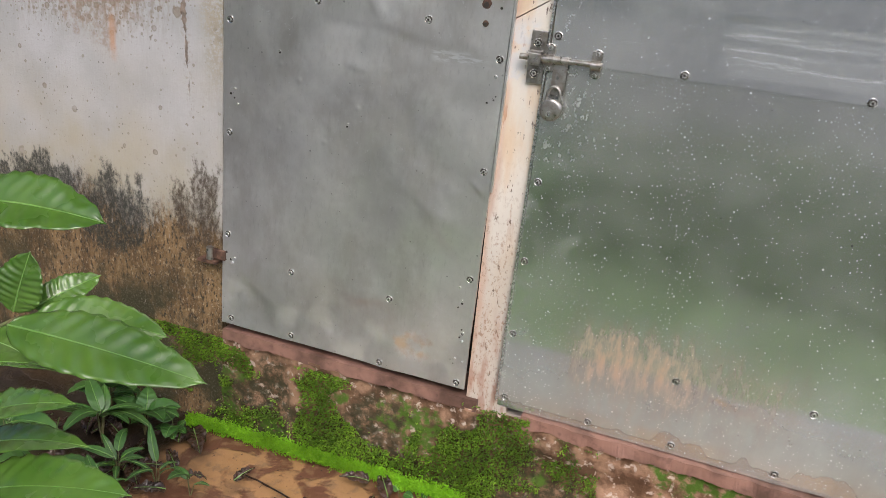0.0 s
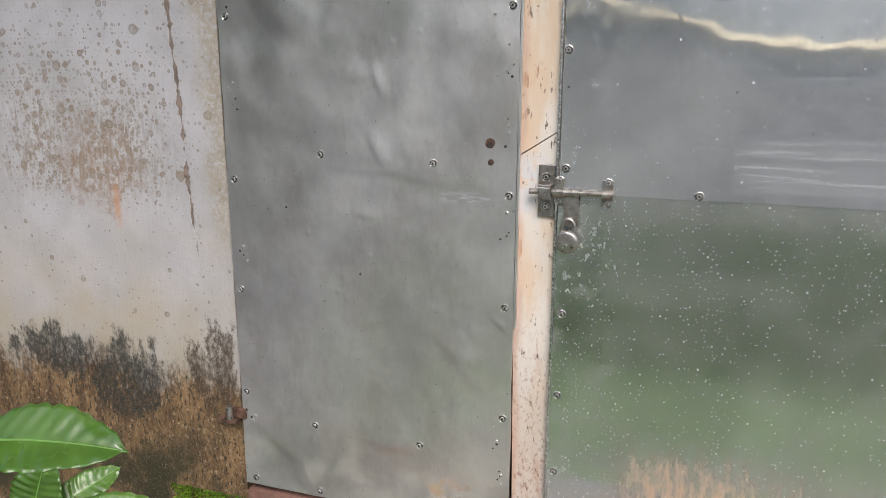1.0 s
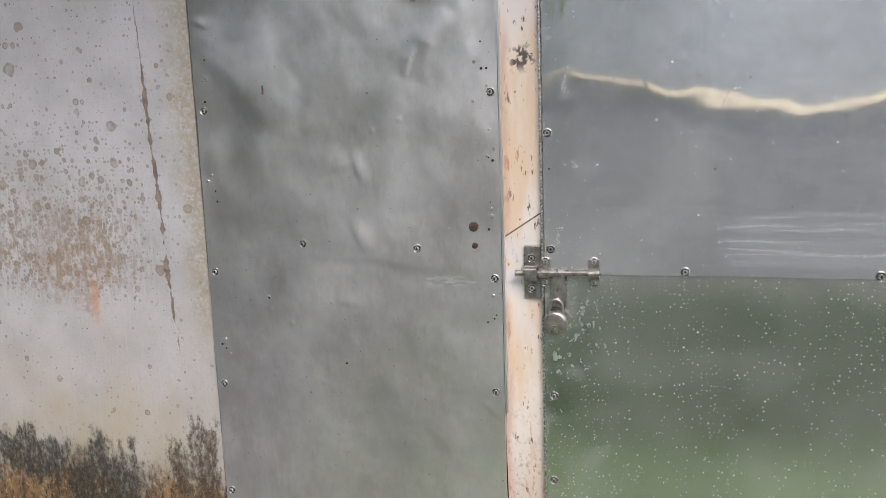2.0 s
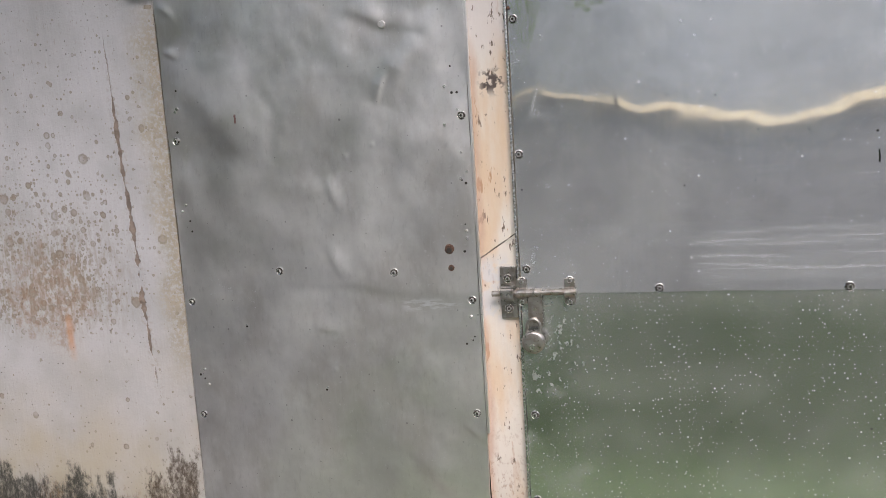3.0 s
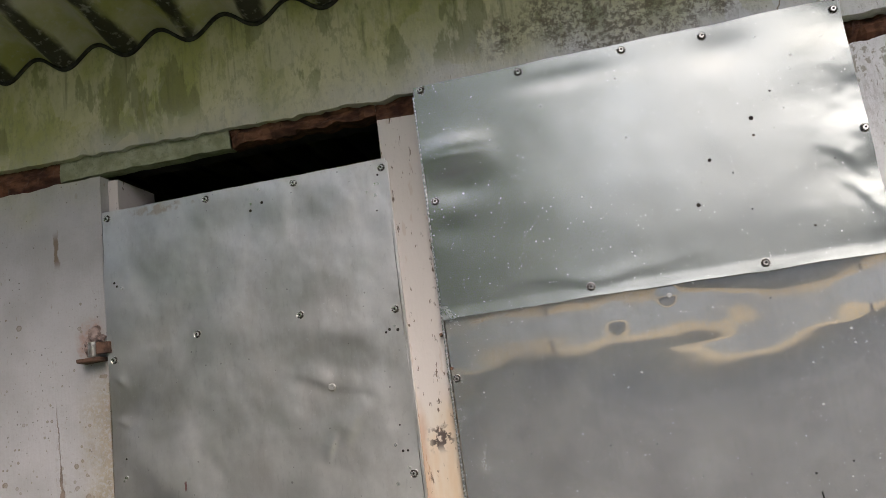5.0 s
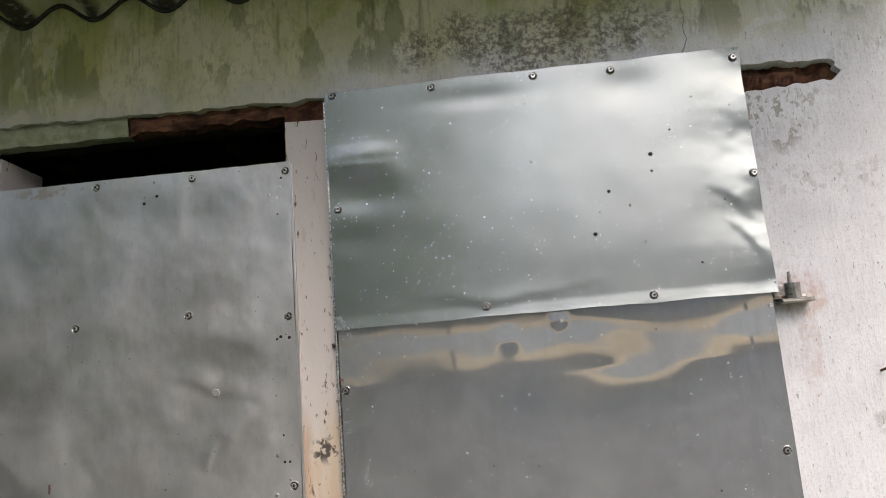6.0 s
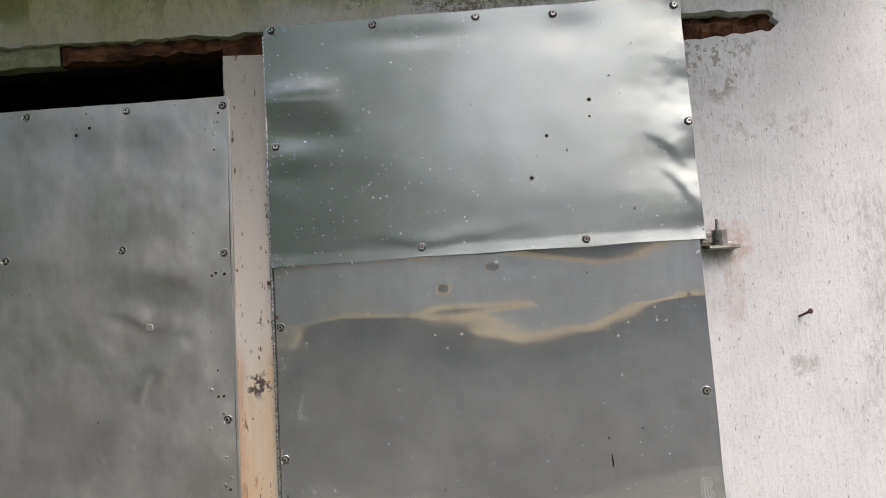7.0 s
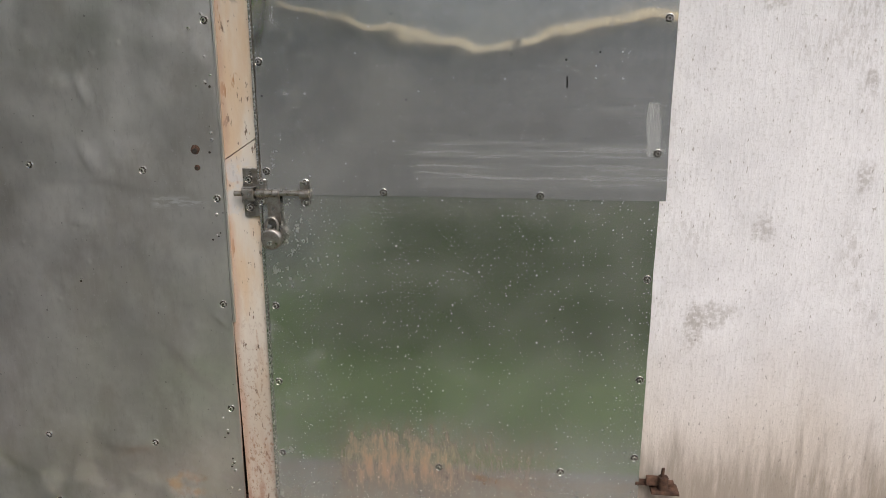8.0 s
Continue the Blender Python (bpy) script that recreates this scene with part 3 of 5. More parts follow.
M_SHEDROOF = simple("backdrop_roof_grey", (0.25, 0.265, 0.255), (0.33, 0.345, 0.33), 2, (0.6, 0.8), 0.0, 0.2)
M_TRUNK = simple("bark", (0.1, 0.08, 0.06), (0.18, 0.15, 0.12), 9, (0.8, 0.95), 0.0, 0.6)


# ---- mesh helpers ----
def part(name, bm, material, parent=None, label="", smooth=False):
    """Links a bmesh as one mesh object, under a thing if one is given."""
    me = bpy.data.meshes.new(name)
    bmesh.ops.recalc_face_normals(bm, faces=bm.faces)
    bm.to_mesh(me)
    bm.free()
    me.materials.append(material)
    if smooth:
        me.polygons.foreach_set("use_smooth", [True] * len(me.polygons))
    ob = new(name, me)
    if parent is not None:
        ob.parent = parent
    if label:
        tagged(ob, label)
    return ob


def from_lists(name, verts, faces, material, parent=None, label="", smooth=True):
    me = bpy.data.meshes.new(name)
    me.from_pydata(verts, [], faces)
    me.materials.append(material)
    if smooth:
        me.polygons.foreach_set("use_smooth", [True] * len(me.polygons))
    ob = new(name, me)
    if parent is not None:
        ob.parent = parent
    if label:
        tagged(ob, label)
    return ob


def box(bm, x0, x1, y0, y1, z0, z1, bevel=0.0):
    m = Matrix.Translation(((x0 + x1) / 2, (y0 + y1) / 2, (z0 + z1) / 2)) @ Matrix.Diagonal((x1 - x0, y1 - y0, z1 - z0, 1))
    made = bmesh.ops.create_cube(bm, size=1, matrix=m)["verts"]
    if bevel:
        edges = list({e for v in made for e in v.link_edges})
        bmesh.ops.bevel(bm, geom=edges, offset=bevel, segments=2, affect="EDGES", profile=0.5)
    return bm


def rod(bm, a, b, r0, r1=None, n=14):
    a, b = Vector(a), Vector(b)
    d = b - a
    m = Matrix.Translation((a + b) / 2) @ d.to_track_quat("Z", "Y").to_matrix().to_4x4()
    bmesh.ops.create_cone(bm, cap_ends=True, segments=n, radius1=r0, radius2=r0 if r1 is None else r1, depth=d.length, matrix=m)
    return bm


def tube(bm, points, r, n=10):
    """A round tube along the points, in one skin."""
    rings = []
    for i, p in enumerate(points):
        d = Vector(points[min(i + 1, len(points) - 1)]) - Vector(points[max(i - 1, 0)])
        q = d.to_track_quat("Z", "Y").to_matrix()
        rings.append([bm.verts.new(Vector(p) + q @ Vector((r * math.cos(6.2832 * k / n), r * math.sin(6.2832 * k / n), 0))) for k in range(n)])
    for a, b in zip(rings, rings[1:]):
        for k in range(n):
            bm.faces.new((a[k], a[(k + 1) % n], b[(k + 1) % n], b[k]))
    bm.faces.new(rings[0])
    bm.faces.new(rings[-1])
    return bm


def fbm(x, y, z=0.0, octaves=4):
    return noise.fractal(Vector((x, y, z)), 1.0, 2.0, octaves)


def bell(x, z, cx, cz, rx, rz):
    return math.exp(-((x - cx) / rx) ** 2 - ((z - cz) / rz) ** 2)


def slab(bm, outline, y0, y1):
    """A slab between y0 (front) and y1 with the given outline in x and z."""
    f = bm.faces.new([bm.verts.new((x, y0, z)) for x, z in outline])
    made = bmesh.ops.extrude_face_region(bm, geom=[f])["geom"]
    bmesh.ops.translate(bm, vec=(0, y1 - y0, 0), verts=[g for g in made if isinstance(g, bmesh.types.BMVert)])
    return bm


# ---- structure: ground, walls, lintel band, post, base, roof ----
def build_ground():
    xs = [-60, -20, -8, -4, -2.2] + [-1.8 + 0.06 * i for i in range(61)] + [2.2, 4, 8, 20, 60]
    ys = [-60, -30, -15, -8, -4, -2] + [-1.2 + 0.05 * i for i in range(27)] + [0.4, 1.5, 6]
    verts = []
    for y in ys:
        for x in xs:
            near = max(0.0, 1 - abs(y + 0.2) / 1.2) * max(0.0, 1 - abs(x) / 2.2)
            verts.append((x, y, near * (0.016 * fbm(x * 5, y * 5) + 0.03 * (x + 0.8) * (x > -1.2))))
    n = len(xs)
    faces = [(j * n + i, j * n + i + 1, (j + 1) * n + i + 1, (j + 1) * n + i) for j in range(len(ys) - 1) for i in range(n - 1)]
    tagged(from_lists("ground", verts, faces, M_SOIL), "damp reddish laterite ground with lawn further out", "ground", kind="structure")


def ragged(x0, x1, z0, z1, amp, n=60, seed=0.0):
    """Points of a broken plaster edge from (x0, z0) to (x1, z1)."""
    out = []
    for i in range(n + 1):
        k = i / n
        x = x0 + (x1 - x0) * k
        out.append((x, z0 + (z1 - z0) * k + amp * fbm(x * 14, seed, 0.0, 5)))
    return out


def build_walls():
    bm = bmesh.new()
    mid = 0.0
    # left of the split
    chase_top = ragged(-1.125, mid, 2.272, 2.248, 0.013, 160, 1.0)
    chase_low = ragged(-1.1, -0.785, 2.205, 2.208, 0.006, 26, 4.0)
    out = [(-3.2, -0.4), (-3.2, 2.75), (mid, 2.75)] + chase_top[::-1] + chase_low + [(-0.785, 0.29), (mid, 0.29), (mid, -0.4)]
    slab(bm, out, 0.02, 0.16)
    top_r = ragged(mid, 1.015, 2.248, 2.212, 0.009, 110, 1.0) + [(1.022, 2.203), (1.019, 2.196), (1.031, 2.184), (1.022, 2.176)]
    low_r = ragged(1.012, 0.805, 2.168, 2.16, 0.012, 50, 9.0)
    out = [(mid, 2.75), (3.6, 2.75), (3.6, -0.4), (mid, -0.4), (mid, 0.29), (0.805, 0.29)] + low_r[::-1] + top_r[::-1]
    slab(bm, out, 0.02, 0.16)
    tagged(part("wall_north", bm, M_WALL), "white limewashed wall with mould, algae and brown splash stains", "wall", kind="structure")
    for nm, x0, x1 in (("wall_west", -3.35, -3.2), ("wall_east", 3.6, 3.75)):
        tagged(part(nm, box(bmesh.new(), x0, x1, 0.02, 3.0, -0.4, 2.75), M_WALL), "plain limewashed side wall of the outhouse", "wall", kind="structure")
    tagged(part("wall_south", box(bmesh.new(), -3.35, 3.75, 3.0, 3.15, -0.4, 2.75), M_WALL), "plain limewashed back wall of the outhouse", "wall", kind="structure")
    # partition and floor take the near-black tone, so the rooms look unlit
    tagged(part("partition_wall", box(bmesh.new(), -0.06, 0.02, 0.165, 2.99, -0.4, 2.7), M_DARK), "inner partition between the two rooms, coloured dark as unlit", "wall", kind="structure")
    tagged(part("floor", box(bmesh.new(), -3.19, 3.59, 0.17, 2.99, 0.0, 0.3), M_DARK), "inner floor of the outhouse, coloured dark as unlit", "floor", kind="structure")


def rough_bar(name, x0, x1, z0, z1, y0, y1, amp, material, label, parent=None):
    """A bar of broken masonry: its front is uneven, the lower edge chipped."""
    nx, nz = max(8, int((x1 - x0) / 0.008)), 9
    verts, faces = [], []
    for j in range(nz + 1):
        for i in range(nx + 1):
            x, z = x0 + (x1 - x0) * i / nx, z0 + (z1 - z0) * j / nz
            verts.append((x, y0 + amp * fbm(x * 18, z * 30, 3.0, 5), z + (0.7 * amp * fbm(x * 16, 1.0, 7.0, 5) if j == 0 else 0)))
    n = nx + 1
    faces += [(j * n + i, j * n + i + 1, (j + 1) * n + i + 1, (j + 1) * n + i) for j in range(nz) for i in range(nx)]
    base = len(verts)
    for j in (0, nz):
        for i in range(n):
            verts.append((verts[j * n + i][0], y1, verts[j * n + i][2]))
    faces += [(i + 1, i, base + i, base + i + 1) for i in range(nx)]
    faces += [(nz * n + i, nz * n + i + 1, base + n + i + 1, base + n + i) for i in range(nx)]
    faces += [(base + i + 1, base + i, base + n + i, base + n + i + 1) for i in range(nx)]
    return tagged(from_lists(name, verts, faces, material, parent, smooth=False), label, "lintel", kind="structure")


def build_lintel():
    rough_bar("lintel_west", -1.14, -0.9, 2.19, 2.3, 0.042, 0.15, 0.014, M_REDBAND, "crumbling red lintel end showing in broken plaster")
    rough_bar("lintel_green", -0.9, -0.46, 2.218, 2.3, 0.034, 0.068, 0.007, M_GREENBAND, "lintel stretch still coated with green-stained plaster")
    # added bar, coloured near-black to give the soffit its shade
    rough_bar("lintel_shade_bar", -0.784, -0.112, 2.236, 2.3, 0.085, 0.155, 0.006, M_DARK, "near-black bar standing in for the shaded lintel soffit")
    rough_bar("lintel_stub", -0.112, 0.02, 2.196, 2.29, 0.04, 0.15, 0.012, M_REDBAND, "broken red masonry over the head of the door post")
    rough_bar("lintel_middle", -0.46, -0.112, 2.222, 2.29, 0.038, 0.08, 0.014, M_REDBAND, "dark red broken lintel over the left doorway")
    rough_bar("lintel_east", 0.02, 1.035, 2.13, 2.285, 0.046, 0.15, 0.022, M_REDBAND, "crumbling red lintel end in a ragged plaster recess")


def build_post():
    bm = bmesh.new()
    # two lengths of timber that meet in a slanting joint
    slab(bm, [(-0.09, 0.26), (0.01, 0.26), (0.01, 1.247), (-0.104, 1.173)], 0.012, 0.16)
    slab(bm, [(-0.104, 1.1755), (0.01, 1.2495), (0.01, 2.195), (-0.104, 2.2)], 0.011, 0.16)
    tagged(part("door_post", bm, M_POST), "cream-painted timber post with peeling paint and slanting joint", "door frame", kind="structure")
    bm = bmesh.new()
    box(bm, -0.785, -0.76, 0.05, 0.2, 0.3, 2.203)
    tagged(part("door_jamb", bm, M_POST), "cream-painted reveal of the left doorway", "door frame", kind="structure")


def build_base():
    """Rendered plinth under the doors, red cement sills on it."""
    nx, nz = 260, 44
    verts, faces = [], []
    for j in range(nz + 1):
        for i in range(nx + 1):
            x, z = -0.775 + 2.5 * i / nx, -0.12 + 0.405 * j / nz
            y = 0.01 - 0.02 * (0.285 - z) + 0.013 * fbm(x * 9, z * 9, 1.0, 5) + 0.004 * fbm(x * 40, z * 40, 2.0, 3)
            y -= 0.02 * bell(x, z, -0.02, 0.1, 0.09, 0.2)
            verts.append((x, min(y, 0.018), z))
    n = nx + 1
    faces += [(j * n + i, j * n + i + 1, (j + 1) * n + i + 1, (j + 1) * n + i) for j in range(nz) for i in range(nx)]
    k = len(verts)
    verts += [(-0.775 + 2.5 * i / nx, 0.15, 0.285) for i in range(n)]
    faces += [(nz * n + i, nz * n + i + 1, k + i + 1, k + i) for i in range(nx)]
    tagged(from_lists("plinth", verts, faces, M_BASE), "damp brown rendered plinth patched with moss", "plinth", kind="structure")
    for x0, x1, y0 in ((-0.77, -0.06, 0.0), (0.05, 0.83, -0.006)):
        bm = bmesh.new()
        box(bm, x0, x1, y0, 0.12, 0.278, 0.31)
        bmesh.ops.subdivide_edges(bm, edges=[e for e in bm.edges if abs(e.verts[0].co.x - e.verts[1].co.x) > 0.1], cuts=110)
        for v in bm.verts:
            w = fbm(v.co.x * 19, v.co.z * 30, v.co.y * 20, 6)
            if v.co.y < 0:
                v.co.y += 0.005 * w
            v.co.z += 0.008 * w if v.co.z < 0.295 else 0.002 * w
        tagged(part("door_sill", bm, M_RED), "worn red cement door sill", "sill", kind="structure")


def build_roof():
    """Corrugated sheet over the wall head, rising outwards."""
    nx, ny, pitch = 620, 8, ROOF_PITCH
    verts, faces = [], []
    for thick in (0.0, 0.007):
        for j in range(ny + 1):
            for i in range(nx + 1):
                x, y = -3.2 + 4.5 * i / nx, 0.02 - 0.95 * j / ny + (0.12 if j == 0 else 0)
                z = 2.516 + 0.27 * (0.02 - y) + 0.022 * math.sin(2 * math.pi * (x + ROOF_SHIFT) / pitch) + thick
                verts.append((x, y, z))
    n = nx + 1
    off = n * (ny + 1)
    for j in range(ny):
        for i in range(nx):
            q = (j * n + i, j * n + i + 1, (j + 1) * n + i + 1, (j + 1) * n + i)
            faces += [q, tuple(off + k for k in q[::-1])]
    faces += [(ny * n + i, ny * n + i + 1, off + ny * n + i + 1, off + ny * n + i) for i in range(nx)]
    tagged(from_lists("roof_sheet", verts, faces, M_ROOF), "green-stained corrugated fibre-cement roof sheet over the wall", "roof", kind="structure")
    # added black tube that draws the shaded gap between wall and sheet
    bm = bmesh.new()
    run = [(-1.7 + 0.01 * i, 0.016, 2.512 + 0.27 * 0.004 + 0.022 * math.sin(2 * math.pi * (-1.7 + 0.01 * i + ROOF_SHIFT) / pitch)) for i in range(240)]
    tube(bm, run, 0.005, 6)
    tagged(part("gap_shade_strip", bm, M_GAP_SHADE), "thin black strip standing in for the shaded gap under the roof sheet", "trim", kind="structure")
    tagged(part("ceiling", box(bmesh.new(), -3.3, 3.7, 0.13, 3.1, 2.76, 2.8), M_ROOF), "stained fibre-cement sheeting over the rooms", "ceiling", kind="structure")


# ---- the doors ----
def sheet(name, x0, x1, z0, z1, y, shape, material, parent, label, nx=120, nz=200, edge=0.0, rim=0.006):
    """A thin metal sheet facing -y, its surface bent by shape(x, z) and its rim folded back."""
    verts, faces = [], []
    for j in range(nz + 1):
        for i in range(nx + 1):
            x, z = x0 + (x1 - x0) * i / nx, z0 + (z1 - z0) * j / nz
            xe = x + (edge * fbm(z * 5, x0 * 3, 1.0, 3) if i in (0, nx) else 0.0)
            ze = z + (edge * fbm(x * 6, z0 * 3, 2.0, 3) if j in (0, nz) else 0.0)
            verts.append((xe, y - shape(x, z), ze))
    n = nx + 1
    faces += [(j * n + i, j * n + i + 1, (j + 1) * n + i + 1, (j + 1) * n + i) for j in range(nz) for i in range(nx)]
    ring = [i for i in range(n)] + [j * n + nx for j in range(1, nz + 1)] + [nz * n + i for i in range(nx - 1, -1, -1)] + [j * n for j in range(nz - 1, 0, -1)]
    # the rim has corners of its own, so that the fold stays crisp
    k, m = len(verts), len(ring)
    verts += [verts[i] for i in ring] + [(verts[i][0], verts[i][1] + rim, verts[i][2]) for i in ring]
    faces += [(k + (i + 1) % m, k + i, k + m + i, k + m + (i + 1) % m) for i in range(m)]
    return from_lists(name, verts, faces, material, parent, label)


def screw_mesh():
    """A socket-headed screw on a cupped washer, turned from its profile."""
    outline = ((0.0, 0.0026), (0.0021, 0.0028), (0.0024, 0.0056), (0.0044, 0.0056), (0.0051, 0.0028), (0.0056, 0.0008), (0.0068, 0.001), (0.0084, 0.002), (0.0092, 0.0))
    n = 12
    verts, faces = [], []
    for r, h in outline:
        verts += [(r * math.cos(6.2832 * k / n), -h, r * math.sin(6.2832 * k / n)) for k in range(n)]
    for i in range(len(outline) - 1):
        for k in range(n):
            q = (k + 1) % n
            faces.append((i * n + k, i * n + q, (i + 1) * n + q, (i + 1) * n + k))
    me = bpy.data.meshes.new("screw")
    me.from_pydata(verts, [], faces)
    me.materials.append(M_SCREW)
    me.materials.append(M_DARK)
    # groove and socket faces are coloured near-black to draw their shadow ring
    for i, p in enumerate(me.polygons):
        p.material_index = 1 if i // n in (0, 1, 4, 5) else 0
    return me


SCREW = screw_mesh()


def screws(parent, places, y):
    for x, z in places:
        ob = new("screw", SCREW)
        ob.parent = parent
        ob.matrix_basis = pose(x, y, z, random.uniform(-5, 5), random.uniform(0, 60), random.uniform(-5, 5))


def bits(name, parent, places, y, r, material, depth=0.0015):
    """Nail holes or old nail heads, each a small worn disc."""
    me = None
    for x, z, k in places:
        if me is None:
            bm = bmesh.new()
            bmesh.ops.create_cone(bm, cap_ends=True, segments=10, radius1=1.0, radius2=0.75, depth=1.0, matrix=Matrix.Rotation(radians(90), 4, "X"))
            for v in bm.verts:
                v.co.x *= 1 + 0.25 * fbm(v.co.x * 2, v.co.z * 2, 5.0)
            me = bpy.data.meshes.new(name)
            bmesh.ops.recalc_face_normals(bm, faces=bm.faces)
            bm.to_mesh(me)
            bm.free()
            me.materials.append(material)
        ob = new(name, me)
        ob.parent = parent
        ob.matrix_basis = pose(x, y, z, 0, random.uniform(0, 90), 0) @ Matrix.Diagonal((r * k, depth, r * k, 1))


def crease(x, z, x0, z0, x1, z1, width, height):
    """A soft fold along a line, sharper on one side."""
    dx, dz = x1 - x0, z1 - z0
    ln = math.hypot(dx, dz)
    u = ((x - x0) * dx + (z - z0) * dz) / ln
    v = ((z - z0) * dx - (x - x0) * dz) / ln
    along = max(0.0, 1 - abs(u / ln - 0.5) * 1.7)
    v += 0.02 * fbm(u * 7, x0 * 5, z0 * 5, 2) + 0.15 * width
    side = math.exp(-(v / width) ** 2) if v > 0 else math.exp(-(v / (width * 0.4)) ** 2)
    return height * along * side


def left_shape(x, z):
    h = 0.0042 * fbm(x * 3.0, z * 2.2, 0.0, 3) + 0.0012 * fbm(x * 10, z * 8, 4.0, 3) + 0.00025 * fbm(x * 34, z * 26, 6.0, 2)
    # the broad fold that ends in a sharp lip
    h += crease(x, z, -0.76, 1.6, -0.535, 1.42, 0.075, 0.006) - 0.004 * bell(x, z, -0.7, 1.43, 0.08, 0.05)
    h += 0.0015 * bell(x, z, -0.545, 1.45, 0.02, 0.03) + crease(x, z, -0.25, 1.5, -0.2, 1.62, 0.04, 0.005)
    h += crease(x, z, -0.5, 1.3, -0.4, 1.36, 0.03, 0.0022) + crease(x, z, -0.4, 1.36, -0.36, 1.29, 0.02, 0.002)
    h += crease(x, z, -0.52, 1.14, -0.2, 1.12, 0.03, 0.0022) + crease(x, z, -0.74, 0.5, -0.6, 0.43, 0.05, 0.004)
    h += crease(x, z, -0.45, 0.52, -0.28, 0.5, 0.04, 0.003) + crease(x, z, -0.27, 0.78, -0.12, 0.66, 0.05, 0.004)
    h += crease(x, z, -0.14, 0.84, -0.11, 0.8, 0.012, 0.002) + crease(x, z, -0.3, 1.78, -0.15, 1.72, 0.05, 0.003)
    h += crease(x, z, -0.77, 1.74, -0.73, 1.7, 0.012, 0.002) + crease(x, z, -0.77, 1.64, -0.73, 1.62, 0.012, 0.002)
    h += crease(x, z, -0.35, 1.7, -0.2, 1.64, 0.03, 0.003) + crease(x, z, -0.28, 1.5, -0.25, 1.56, 0.015, 0.003)
    h += crease(x, z, -0.42, 1.22, -0.38, 1.15, 0.02, 0.002) + crease(x, z, -0.46, 1.05, -0.4, 1.03, 0.02, 0.002)
    for cx, cz in ((-0.62, 1.02), (-0.57, 0.99), (-0.42, 0.95), (-0.5, 0.86), (-0.36, 1.4), (-0.3, 1.42), (-0.62, 0.87), (-0.4, 0.8)):
        h += 0.0009 * bell(x, z, cx, cz, 0.005, 0.005)
    # the bottom edge kicks forward
    return 1.15 * h + 0.003 * max(0.0, (0.42 - z) / 0.1)


def crumbled(bm, amp):
    """Roughens the corners of a rusted or broken piece."""
    for v in bm.verts:
        v.co += Vector((amp * fbm(v.co.z * 90, v.co.x * 90), 0.8 * amp * fbm(v.co.x * 80, v.co.z * 80), amp * fbm(v.co.x * 70, v.co.y * 70)))
    return bm


def pin_hinge(door, cz):
    """A rusted pin hinge: strap, worn knuckle, wall ledge, and the mortar it is set in."""
    strap = part("hinge", crumbled(box(bmesh.new(), -0.797, -0.762, -0.005, 0.004, cz - 0.022, cz + 0.004, 0.002), 0.002), M_RUST, door, "rusted pin hinge let into the wall")
    part("knuckle", rod(bmesh.new(), (-0.806, -0.003, cz - 0.026), (-0.806, -0.003, cz + 0.007), 0.0095), M_STEEL, strap, "worn steel hinge knuckle")
    part("ledge", crumbled(box(bmesh.new(), -0.84, -0.785, -0.012, 0.022, cz - 0.036, cz - 0.027, 0.002), 0.003), M_RUST, strap)
    if cz < 1.0:
        return
    bm = bmesh.new()
    for dx, dz, rx, rz in ((-0.815, 0.026, 0.016, 0.02), (-0.83, 0.0, 0.012, 0.02), (-0.8, 0.018, 0.014, 0.009)):
        bmesh.ops.create_icosphere(bm, subdivisions=3, radius=1.0, matrix=Matrix.Translation((dx, 0.019, cz + dz)) @ Matrix.Diagonal((rx, 0.008, rz, 1)))
    part("mortar", crumbled(bm, 0.006), M_MORTAR, strap, "broken pinkish mortar round the hinge")


